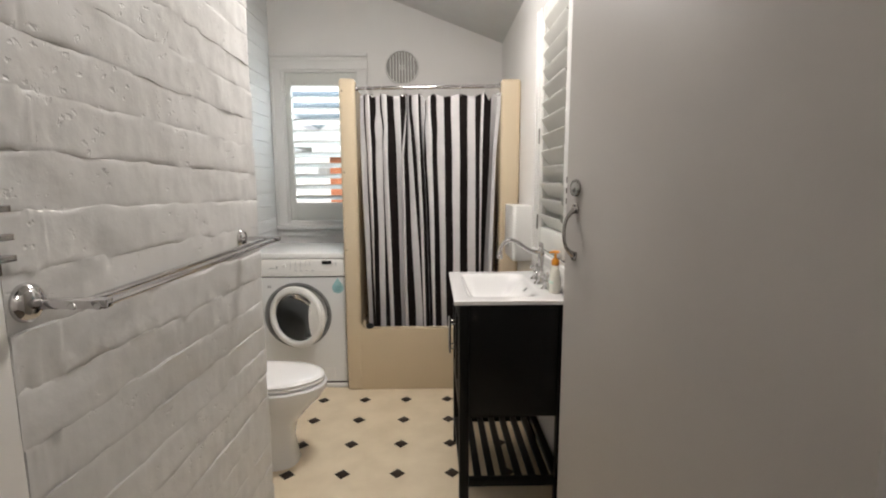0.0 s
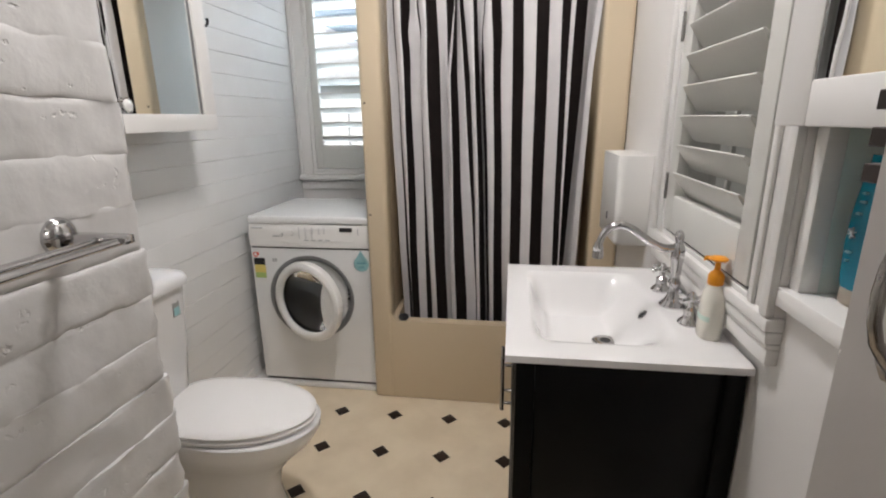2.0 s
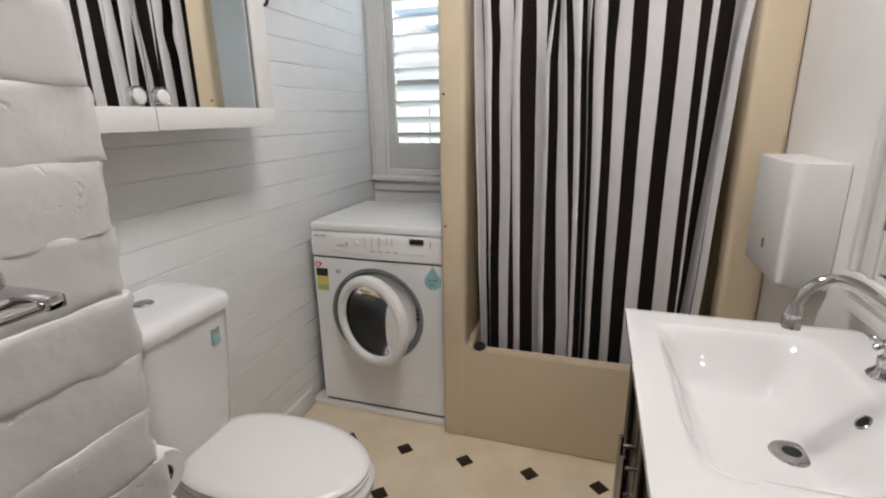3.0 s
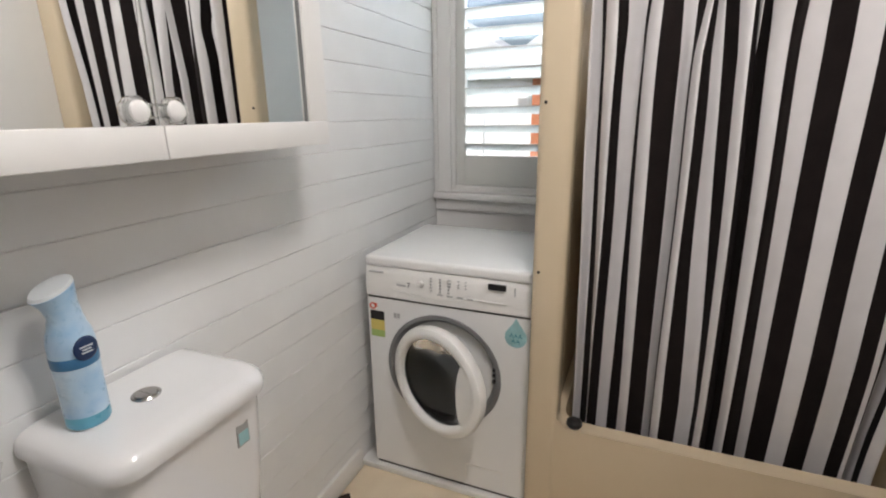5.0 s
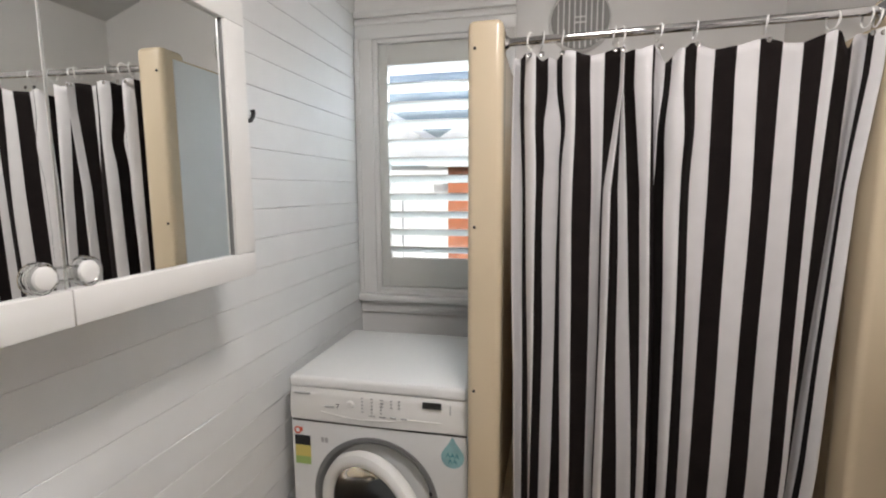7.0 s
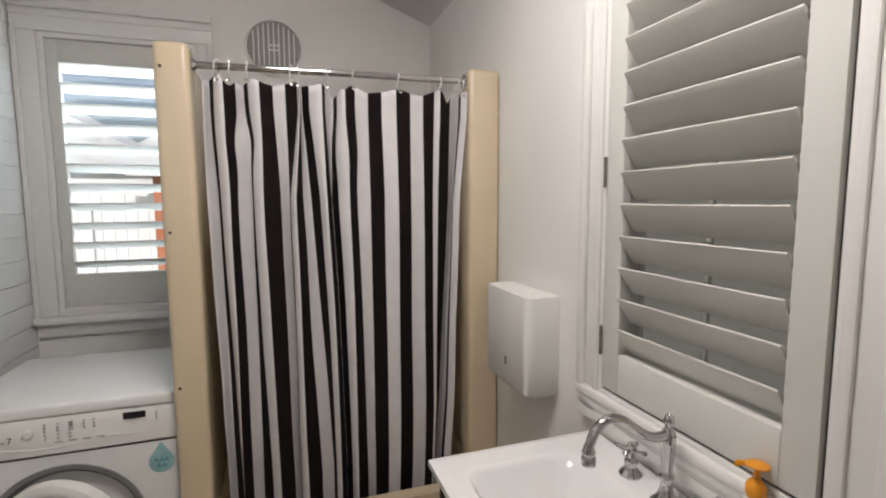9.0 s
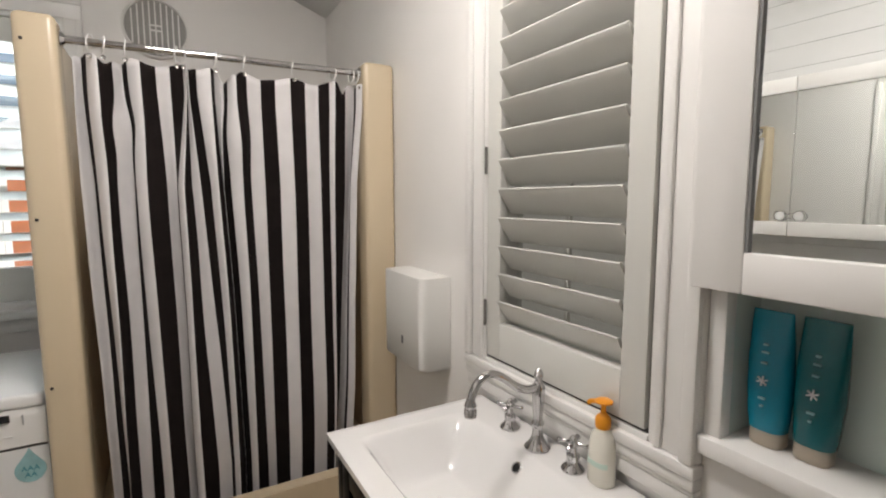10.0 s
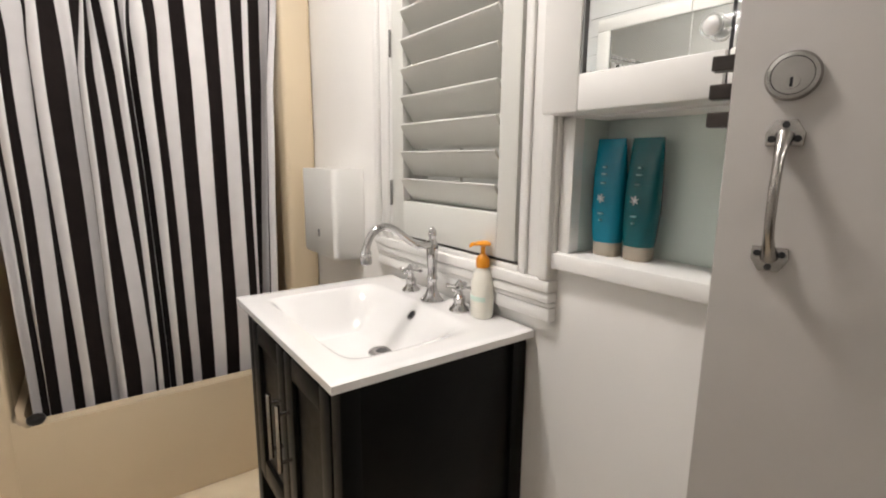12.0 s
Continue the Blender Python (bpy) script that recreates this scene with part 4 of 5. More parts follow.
part("aerator", alathe(B(), [(0.0085, 0.0), (0.0125, 0.002), (0.0130, 0.016), (0.0105, 0.020), (0.0125, 0.025), (0.0095, 0.034), (0.0080, 0.040)], Matrix.Translation((ex, ey, ez - 0.030)), 22), "chrome", tap)
for y in (TY + 0.104, TY - 0.104):
    base = [(0.0, 0.0), (0.023, 0.0), (0.024, 0.004), (0.021, 0.009), (0.0155, 0.014), (0.0125, 0.022), (0.0140, 0.027), (0.0135, 0.034), (0.0075, 0.040), (0.0070, 0.050), (0.0105, 0.054), (0.0110, 0.062), (0.0080, 0.068), (0.004, 0.074), (0.0, 0.075)]
    h = part("handle_base", alathe(B(), base, Matrix.Translation((TX + 0.004, y, TZ)), 24), "chrome", tap)
    bm = B()
    for k in range(4):
        a = radians(k * 90 + 28)
        d = Vector((math.cos(a), math.sin(a), 0))
        o = Vector((TX + 0.004, y, TZ + 0.058))
        atube(bm, [o + d * 0.006, o + d * 0.016, o + d * 0.026, o + d * 0.030, o + d * 0.034], [0.0042, 0.0032, 0.0040, 0.0062, 0.0030], 10)
    part("cross_handle", bm, "chrome", h)

soap = thing("soap_bottle", (0.655, 1.975, 0.875), "clear lotion bottle with an orange pump", "soap dispenser")
bz = 0.8752
b = part("bottle", aloft(B(), [oval(0.655, 1.975, bz + h, rx, ry, 28, 2.4) for h, rx, ry in ((0, 0.020, 0.024), (0.004, 0.022, 0.027), (0.03, 0.022, 0.027), (0.075, 0.021, 0.0255), (0.098, 0.018, 0.021), (0.110, 0.012, 0.013), (0.116, 0.012, 0.012))]), "lotion", soap)
part("label", aloft(B(), [oval(0.6544, 1.975, bz + h, rx, ry, 28, 2.4)[9:20] + [Vector((0.651, 1.975, bz + h))] for h, rx, ry in ((0.040, 0.0223, 0.0270), (0.050, 0.0221, 0.0266))]), "label_mint", b, "pale green printed label")
p = part("pump", alathe(B(), [(0.0, 0.0), (0.0135, 0.0), (0.0150, 0.004), (0.0150, 0.018), (0.0120, 0.024), (0.0055, 0.030), (0.0050, 0.046), (0.0100, 0.0475), (0.0170, 0.0505), (0.0175, 0.0535), (0.0120, 0.0570), (0.0, 0.058)], Matrix.Translation((0.655, 1.975, bz + 0.112)), 22), "orange", soap, "orange pump")
part("nozzle", aloft(B(), [[Vector((0.655 - d * 0.6, 1.975 + d * 0.8 + o * 0.6, bz + 0.163 + u - drop)) for o, u in ((-w_, -0.003), (w_, -0.003), (w_, 0.004), (-w_, 0.004))] for d, w_, drop in ((-0.012, 0.009, 0), (0.010, 0.008, 0.0), (0.024, 0.0050, 0.002), (0.029, 0.004, 0.006))]), "orange", p)


# ---- washing machine ----
wm = thing("washing_machine", (-0.688, 3.40, 0.024), "white front-loading washing machine with its door ajar", "washing machine")
WX0, WX1, WY, WZ = -0.975, -0.388, 3.080, 0.877
CX, CZ = -0.690, 0.478
m = facing_y(0, WY, 0)
# a round mouth in the front face
front = part("casing", abox(B(), WX0, WX1, WY + 0.020, 3.595, 0.036, 0.838, 0.004), "enamel", wm)
bm = B()
N = 48
inner = [(CX + 0.198 * math.cos(2 * math.pi * i / N), CZ + 0.198 * math.sin(2 * math.pi * i / N)) for i in range(N)]


def on_edge(i):
    a = 2 * math.pi * i / N
    c, s = math.cos(a), math.sin(a)
    tx = ((WX1 if c > 0 else WX0) - CX) / c if abs(c) > 1e-6 else 1e9
    tz = ((0.722 if s > 0 else 0.038) - CZ) / s if abs(s) > 1e-6 else 1e9
    q = min(tx, tz)
    return (CX + c * q, CZ + s * q)


outer = [on_edge(i) for i in range(N)]
vi = [bm.verts.new((x, WY, z)) for x, z in inner]
vo = [bm.verts.new((x, WY, z)) for x, z in outer]
vb = [bm.verts.new((x, WY + 0.045, z)) for x, z in inner]
for i in range(N):
    k = (i + 1) % N
    bm.faces.new((vo[i], vo[k], vi[k], vi[i]))
    bm.faces.new((vi[i], vi[k], vb[k], vb[i]))
for x, z in ((WX0, 0.038), (WX1, 0.038), (WX0, 0.722), (WX1, 0.722)):
    c = bm.verts.new((x, WY, z))
    near = sorted(range(N), key=lambda i: (outer[i][0] - x) ** 2 + (outer[i][1] - z) ** 2)[:2]
    a_, b_ = near
    bm.faces.new((vo[a_], c, vo[b_]))
bmesh.ops.recalc_face_normals(bm, faces=bm.faces)
fp = part("front_panel", bm, "enamel", wm)
for x in (WX0, WX1 - 0.004):
    part("panel_edge", abox(B(), x, x + 0.004, WY + 0.0005, WY + 0.022, 0.038, 0.722), "enamel", fp)
part("top_lid", abox(B(), WX0 - 0.002, WX1 + 0.002, WY - 0.004, 3.605, 0.838, WZ, 0.012, 4), "enamel", wm)
rings = []
for z, d in ((0.729, 0.0), (0.732, 0.004), (0.763, 0.006), (0.813, 0.002), (0.836, -0.004), (0.838, -0.006)):
    rings.append([Vector((WX0, WY - d, z)), Vector((CX, WY - d - 0.004, z)), Vector((WX1, WY - d, z)), Vector((WX1, WY + 0.025, z)), Vector((WX0, WY + 0.025, z))])
con = part("control_panel", aloft(B(), rings), "console", wm)
# dark strips for the shade under the console and under the front
part("gap", abox(B(), WX0 + 0.002, WX1 - 0.002, WY + 0.001, WY + 0.02, 0.721, 0.7295), "line", wm)
part("base_gap_shade", abox(B(), WX0 + 0.004, WX1 - 0.004, WY + 0.006, WY + 0.03, 0.024, 0.040), "line", wm)
bm = B()
pts = [(WX0 + 0.11 + 0.40 * i / 12, 0.765 - 0.016 * math.sin(math.pi * min(i / 9, 1))) for i in range(13)]
atube(bm, [(x, WY - 0.0085, z) for x, z in pts], 0.0022, 6)
part("drawer_edge", bm, "console", con)
part("display", abox(B(), -0.525, -0.466, WY - 0.0115, WY - 0.006, 0.809, 0.829, 0.001), "dark", con, "small black display")
part("dial", arod(B(), (-0.762, WY - 0.006, 0.799), (-0.762, WY - 0.016, 0.799), 0.0125, 0.0115, bev=0.002), "console", con)
bm = B()
for k, x in enumerate((-0.722, -0.690, -0.660, -0.655, -0.625, -0.600)):
    for j in range(5 if k < 3 else 3):
        abox(bm, x - 0.003, x + 0.003, WY - 0.0118, WY - 0.008, 0.821 - j * 0.011, 0.824 - j * 0.011)
abox(bm, -0.960, -0.905, WY - 0.0075, WY - 0.002, 0.818, 0.823)
abox(bm, -0.852, -0.818, WY - 0.0105, WY - 0.006, 0.781, 0.785)
abox(bm, -0.440, -0.437, WY - 0.0095, WY - 0.005, 0.795, 0.823)
for j in range(4):
    abox(bm, -0.700 + j * 0.035, -0.680 + j * 0.035, WY - 0.0115, WY - 0.007, 0.765, 0.769)
tagged(part("print", bm, "ink", con), kind="stuff")
letters("number", "7", 0.024, facing_y(-0.806, WY - 0.0108, 0.787), "dark", con)
# mouth: grey bezel, rubber seal, drum
yaw = Matrix.Translation((CX, WY, CZ)) @ FACE_Y
part("bezel", alathe(B(), [(0.212, -0.001), (0.210, 0.004), (0.198, 0.005), (0.188, -0.004), (0.176, -0.030), (0.176, -0.034), (0.205, -0.034)], yaw, 56, False), "grey_plastic", wm, "grey door surround")
part("seal", alathe(B(), [(0.178, -0.030), (0.165, -0.026), (0.150, -0.034), (0.142, -0.060), (0.150, -0.066)], yaw, 48, False), "grey_plastic", wm, "grey rubber seal")
part("drum", alathe(B(), [(0.150, -0.062), (0.215, -0.075), (0.215, -0.30), (0.10, -0.32), (0.0, -0.31)], yaw, 40, False), "drum", wm, "perforated steel drum")
bm = B()
for z in (0.525, 0.505, 0.482):
    abox(bm, CX + 0.183, CX + 0.193, WY - 0.006, WY + 0.004, z - 0.006, z + 0.005, 0.001)
part("catch", bm, "dark", wm)
# the door: a ring with a glass bowl, hinged at its left edge and a little open
HINGE = Matrix.Translation((CX - 0.160, WY - 0.016, CZ + 0.012)) @ pose(0, 0, 0, 0, 0, -19) @ Matrix.Translation((0.190, 0, 0)) @ FACE_Y
dr = part("door", alathe(B(), [(0.152, -0.006), (0.150, 0.010), (0.154, 0.024), (0.162, 0.030), (0.175, 0.030), (0.189, 0.022), (0.195, 0.006), (0.190, -0.010), (0.150, -0.014)], HINGE, 64, False), "console", wm, "white ring door")
part("bowl", alathe(B(), [(0.0, -0.062), (0.074, -0.058), (0.114, -0.038), (0.136, 0.002), (0.154, 0.014), (0.154, 0.010), (0.140, -0.002), (0.118, -0.042), (0.076, -0.063), (0.0, -0.067)], HINGE, 48, False), "smoke", dr, "smoky glass bowl")
bm = B()
outl = arc(0, 0, 0.160, -44, 44, 12) + [(0.096 + 0.018 * q * q, 0.109 * q) for q in (1, 0.75, 0.5, 0.25, 0, -0.25, -0.5, -0.75, -1)]
aprism(bm, outl, HINGE @ Matrix.Translation((0, 0, 0.008)), 0.020, 0.005)
part("handle", bm, "console", dr)
bm = B()
abox(bm, -0.605, -0.600, WY - 0.002, WY + 0.001, 0.060, 0.125)
abox(bm, -0.470, -0.467, WY - 0.002, WY + 0.001, 0.060, 0.125)
abox(bm, -0.605, -0.467, WY - 0.002, WY + 0.001, 0.123, 0.126)
part("filter_flap", bm, "console", fp)
# stickers
part("energy_sticker", abox(B(), -0.966, -0.911, WY - 0.0012, WY + 0.0005, 0.585, 0.655), "print_yellow", fp, "yellow energy rating sticker")
part("sticker_band", abox(B(), -0.966, -0.911, WY - 0.0018, WY - 0.001, 0.638, 0.672), "dark", fp)
part("sticker_band", abox(B(), -0.966, -0.911, WY - 0.0018, WY - 0.001, 0.572, 0.598), "print_green", fp)
bm = B()
alathe(bm, [(0.008, 0), (0.013, 0), (0.013, 0.0012), (0.008, 0.0012)], facing_y(-0.955, WY - 0.0006, 0.689), 16, False)
abox(bm, -0.948, -0.938, WY - 0.0018, WY - 0.0006, 0.686, 0.700)
part("sticker_mark", bm, "print_red", fp)
part("maker_plate", abox(abox(B(), -0.872, -0.862, WY - 0.0012, WY + 0.0005, 0.655, 0.672), -0.859, -0.849, WY - 0.0012, WY + 0.0005, 0.655, 0.672), "ink", fp)
drop = [(0.036 * math.sin(radians(a)), -0.036 * math.cos(radians(a))) for a in range(-125, 126, 10)] + [(0.012, 0.045), (0, 0.066), (-0.012, 0.045)]
st = part("water_sticker", aprism(B(), drop, facing_y(-0.433, WY - 0.0001, 0.655), 0.0012), "drop", fp, "pale teal water-drop sticker")
letters("rating", "AAA", 0.021, facing_y(-0.433, WY - 0.0019, 0.660), "drop_ink", st)
letters("rating", "AA", 0.021, facing_y(-0.433, WY - 0.0019, 0.641), "drop_ink", st)
for x in (WX0 + 0.05, WX1 - 0.05):
    for y in (3.14, 3.55):
        part("foot", arod(B(), (x, y, 0.024), (x, y, 0.042), 0.018), "dark", wm)

# ---- toilet ----
wc = thing("toilet", (-0.72, 2.245, 0), "white close-coupled toilet with its lid closed", "toilet")
TYC, TYS = 2.228, 2.258  # middle of the cistern, of the pan
rings = []
for z, cx, rx, ry, p in ((0, -0.70, 0.205, 0.112, 3), (0.02, -0.70, 0.202, 0.108, 3), (0.12, -0.70, 0.186, 0.096, 2.6), (0.20, -0.69, 0.192, 0.104, 2.4), (0.27, -0.66, 0.222, 0.135, 2.2), (0.32, -0.632, 0.248, 0.162, 2.1), (0.365, -0.617, 0.262, 0.177, 2.1), (0.388, -0.615, 0.263, 0.179, 2.1), (0.394, -0.615, 0.257, 0.173, 2.1)):
    rings.append(oval(cx + 0.018, TYS, z, rx, ry * 0.96, 44, p))
part("pan", aloft(B(), rings), "ceramic", wc)
part("pan_back", abox(B(), XL + 0.02, -0.78, TYS - 0.10, TYS + 0.10, 0.0, 0.395, 0.03, 4), "ceramic", wc)


def seat_ring(z, k):
    out = []
    for i in range(48):
        a = 2 * math.pi * i / 48
        c, s = math.cos(a), math.sin(a)
        rx = 0.274 if c > 0 else 0.245
        q = 2.0 if c > 0 else 3.0
        out.append(Vector((-0.615 + (rx - k) * math.copysign(abs(c) ** (2 / q), c), TYS + (0.171 - k) * math.copysign(abs(s) ** (2 / q), s), z)))
    return out


part("seat", aloft(B(), [seat_ring(z, k) for z, k in ((0.3955, 0.012), (0.3985, 0.004), (0.4095, 0.002), (0.4135, 0.007))]), "seat", wc)
part("lid", aloft(B(), [seat_ring(z, k) for z, k in ((0.415, 0.010), (0.4175, 0.004), (0.4255, 0.003), (0.4325, 0.010), (0.4365, 0.030), (0.4385, 0.075))]), "seat", wc)
for y in (TYS - 0.08, TYS + 0.08):
    part("hinge", arod(B(), (-0.862, y - 0.02, 0.4215), (-0.862, y + 0.02, 0.4215), 0.014, bev=0.003), "seat", wc)


def tank(z, x1, half):
    return [Vector((x, y, z)) for x, y in [(XL + 0.008, TYC - half), (x1 - 0.06, TYC - half)] + [(x1 - 0.06 + 0.06 * math.sin(radians(a)), TYC - half + 0.06 - 0.06 * math.cos(radians(a))) for a in range(15, 90, 15)] + [(x1, TYC - half + 0.06), (x1, TYC + half - 0.06)] + [(x1 - 0.06 + 0.06 * math.cos(radians(a)), TYC + half - 0.06 + 0.06 * math.sin(radians(a))) for a in range(15, 90, 15)] + [(x1 - 0.06, TYC + half), (XL + 0.008, TYC + half)]]


part("cistern", aloft(B(), [tank(z, x1, h) for z, x1, h in ((0.395, -0.835, 0.135), (0.41, -0.825, 0.145), (0.60, -0.810, 0.158), (0.795, -0.800, 0.166))]), "ceramic", wc)
part("cistern_lid", aloft(B(), [tank(z, x1, h) for z, x1, h in ((0.796, -0.798, 0.168), (0.799, -0.790, 0.175), (0.812, -0.788, 0.177), (0.824, -0.790, 0.175), (0.833, -0.796, 0.170), (0.8395, -0.806, 0.160), (0.8435, -0.822, 0.145), (0.8460, -0.86, 0.110))]), "ceramic", wc)
bm = alathe(B(), [(0.024, -0.001), (0.0255, 0.003), (0.023, 0.0055), (0.0195, 0.0045), (0.0185, 0.0062), (0.0, 0.0066)], Matrix.Translation((-0.925, TYC - 0.012, 0.8455)), 28)
abox(bm, -0.945, -0.905, TYC - 0.0127, TYC - 0.0113, 0.8515, 0.8524)
part("flush_button", bm, "nickel", wc, "oval chrome flush button")
bm = B()
aprism(bm, [(-0.016, -0.024), (0.014, -0.024), (0.014, 0.026), (0.004, 0.020), (-0.016, 0.024)], Matrix.Translation((-0.8055, 2.312, 0.730)) @ pose(0, 0, 0, 90, 0, 90), 0.004)
stk = part("sticker", bm, "vent", wc, "torn grey and green sticker")
part("sticker_print", abox(B(), -0.8016, -0.8008, 2.299, 2.324, 0.709, 0.736), "drop", stk)

# ---- air freshener can on the cistern ----
can = thing("air_freshener_can", (-0.946, 2.127, 0.846), "pale blue aerosol air freshener with a flared head", "spray can")
mc0 = Matrix.Translation((-0.946, 2.127, 0.8465))
cb = part("can_body", alathe(B(), [(0.0, 0.0), (0.030, 0.0), (0.0325, 0.004), (0.0325, 0.016), (0.0325, 0.024)], mc0, 30), "can_sky", can)
part("can_wrap", alathe(B(), [(0.0325, 0.022), (0.0328, 0.080), (0.0335, 0.105), (0.0335, 0.150), (0.031, 0.166), (0.0265, 0.178), (0.0255, 0.186)], mc0, 30, False), "can_blue", can)
part("band", alathe(B(), [(0.0334, 0.110), (0.0343, 0.112), (0.0345, 0.127), (0.0338, 0.129)], mc0, 30, False), "can_band", can)
rings = []
for h, r, dx, tilt in ((0.180, 0.0255, 0, 0), (0.195, 0.0235, 0.000, 0.0), (0.215, 0.025, 0.004, 0.10), (0.235, 0.030, 0.008, 0.35), (0.240, 0.031, 0.009, 0.42)):
    rings.append([Vector((-0.946 - dx * 0.3 + r * math.cos(2 * math.pi * i / 30), 2.127 - dx + r * math.sin(2 * math.pi * i / 30), 0.8465 + h + tilt * r * math.sin(2 * math.pi * i / 30))) for i in range(30)])
hd = part("spray_head", aloft(B(), rings), "can_blue", can, "flared blue spray head")
part("head_top", aloft(B(), [[p + Vector((0, 0, 0.0005)) for p in rings[-1]], [Vector((-0.949, 2.118, 1.092)) + (p - Vector((-0.949, 2.118, 1.0865))) * 0.93 for p in rings[-1]]]), "print_white", hd)
lab = B()
alathe(lab, [(0.0, 0.0028), (0.016, 0.002), (0.019, 0.0)], facing_right(-0.9120, 2.128, 0.988) @ Matrix.Diagonal((1.0, 1.1, 1, 1)), 26)
em = part("emblem", lab, "navy", can, "navy oval emblem with pale script")
bm = B()
for dz, s in ((0.004, 0.020), (-0.001, 0.014), (-0.006, 0.017)):
    abox(bm, -0.9098, -0.9082, 2.128 - s / 2, 2.128 + s / 2, 0.988 + dz - 0.0010, 0.988 + dz + 0.0010)
part("emblem_script", bm, "print_white", em)

# ---- mirrored cabinet over the toilet ----
cab = thing("bathroom_cabinet", (-0.92, 2.245, 1.287), "white wall cabinet with two mirrored doors", "cabinet")
KX, K0, KS, K1, KZ0, KZ1 = -0.838, 1.838, 2.276, 2.727, 1.277, 1.895
bm = abox(B(), XL + 0.001, KX - 0.022, K0 + 0.004, K1 - 0.004, KZ0 + 0.002, KZ1 - 0.002, 0.003)
part("body", bm, "trim", cab)
for y0, y1, out0, out1 in ((K0, KS - 0.001, 0.062, 0.001), (KS + 0.001, K1, 0.001, 0.066)):
    d = part("cabinet_door", abox(B(), KX - 0.021, KX - 0.016, y0, y1, KZ0, KZ1, 0.001), "trim", cab)
    part("door_rail", abox(B(), KX - 0.016, KX, y0, y1, KZ0, KZ0 + 0.055, 0.002), "trim", d)
    part("door_rail", abox(B(), KX - 0.016, KX, y0, y1, KZ1 - 0.055, KZ1, 0.002), "trim", d)
    if out0 > 0.02:
        part("door_stile", abox(B(), KX - 0.016, KX, y0, y0 + out0, KZ0 + 0.055, KZ1 - 0.055, 0.002), "trim", d)
    else:
        part("door_stile", abox(B(), KX - 0.016, KX, y1 - out1, y1, KZ0 + 0.055, KZ1 - 0.055, 0.002), "trim", d)
    part("mirror_glass", abox(B(), KX - 0.016, KX - 0.012, y0 + out0, y1 - out1, KZ0 + 0.055, KZ1 - 0.055, 0.0006, 1), "mirror", d, "clear mirror glass")
# dark strip added for the shade and reflection at the recessed glass edge
part("mirror_edge_shade", abox(B(), KX - 0.0118, KX - 0.008, K1 - 0.0695, K1 - 0.0662, KZ0 + 0.055, KZ1 - 0.055), "grey_plastic", d, "dark grey strip for the shaded edge beside the mirror")
for y in (KS - 0.036, KS + 0.030):
    kb = alathe(B(), [(0.007, 0), (0.008, 0.004), (0.014, 0.005), (0.0175, 0.008), (0.0155, 0.0115), (0.009, 0.0135), (0.0, 0.014)], Matrix.Translation((KX - 0.012, y, KZ0 + 0.078)) @ pose(0, 0, 0, 0, 90, 0), 26)
    part("knob", kb, "ring", cab, "round white knob")
bm = B()
for y, r in ((KS - 0.038, 0.0215), (KS + 0.032, 0.0215)):
    atube(bm, [(KX - 0.006, y + r * math.cos(2 * math.pi * i / 24), KZ0 + 0.078 + r * math.sin(2 * math.pi * i / 24)) for i in range(25)], 0.0020, 8)
for z in (KZ0 + 0.068, KZ0 + 0.088):
    arod(bm, (KX - 0.006, KS - 0.022, z), (KX - 0.006, KS + 0.016, z), 0.002, seg=8)
part("child_lock", bm, "clear", cab, "clear plastic child lock")
hk = thing("wall_hook", (-0.846, 2.728, 1.64), "small black curved hook on the cabinet side", "hook")
part("hook", atube(B(), [(-0.852, 2.728 + a, 1.640 + b) for a, b in ((0, 0), (0.016, -0.002), (0.028, 0.0), (0.037, 0.008), (0.040, 0.018), (0.037, 0.026))], [0.006, 0.005, 0.005, 0.005, 0.005, 0.006], 10), "dark", hk)
part("hook_plate", arod(B(), (-0.852, 2.7265, 1.642), (-0.852, 2.731, 1.642), 0.010), "dark", hk)

# ---- towel rail on the bricks ----
rail = thing("towel_rail", (-0.39, 1.24, 1.13), "chrome double towel rail on the painted brick wall", "towel rail")
for y in (0.826, 1.648):
    arm = part("rose", alathe(B(), [(0.0, 0), (0.030, 0), (0.031, 0.003), (0.029, 0.010), (0.022, 0.017), (0.012, 0.020), (0.0, 0.021)], Matrix.Translation((XB - 0.004, y, 1.140)) @ pose(0, 0, 0, 0, 90, 0), 30), "chrome", rail)
    part("arm", abox(B(), XB + 0.012, -0.322, y - 0.010, y + 0.010, 1.131, 1.146, 0.003), "chrome", arm)
for x in (-0.372, -0.334):
    part("bar", arod(B(), (x, 0.815, 1.136), (x, 1.660, 1.136), 0.0062, seg=16, bev=0.001), "chrome", rail)

# ---- toilet roll on the return of the bricks ----
roll = thing("toilet_roll", (-0.50, 1.88, 0.68), "white toilet roll on a small holder beside the bricks", "toilet roll")
mr = Matrix.Translation((-0.638, 1.883, 0.690)) @ pose(0, 0, 0, 0, 90, 0)
part("paper", alathe(B(), [(0.020, 0.0), (0.045, 0.0), (0.047, 0.003), (0.047, 0.097), (0.045, 0.100), (0.020, 0.100)], mr, 36, False), "paper", roll)
part("core", alathe(B(), [(0.0205, 0.1), (0.0185, 0.1), (0.0185, 0.0), (0.0205, 0.0)], mr, 24, False), "core", roll, "brown cardboard core")
part("holder", atube(B(), [(-0.65, 1.83, 0.690), (-0.65, 1.885, 0.690), (-0.64, 1.885, 0.690), (-0.53, 1.885, 0.690)], 0.005, 8), "chrome", roll, "thin chrome holder")

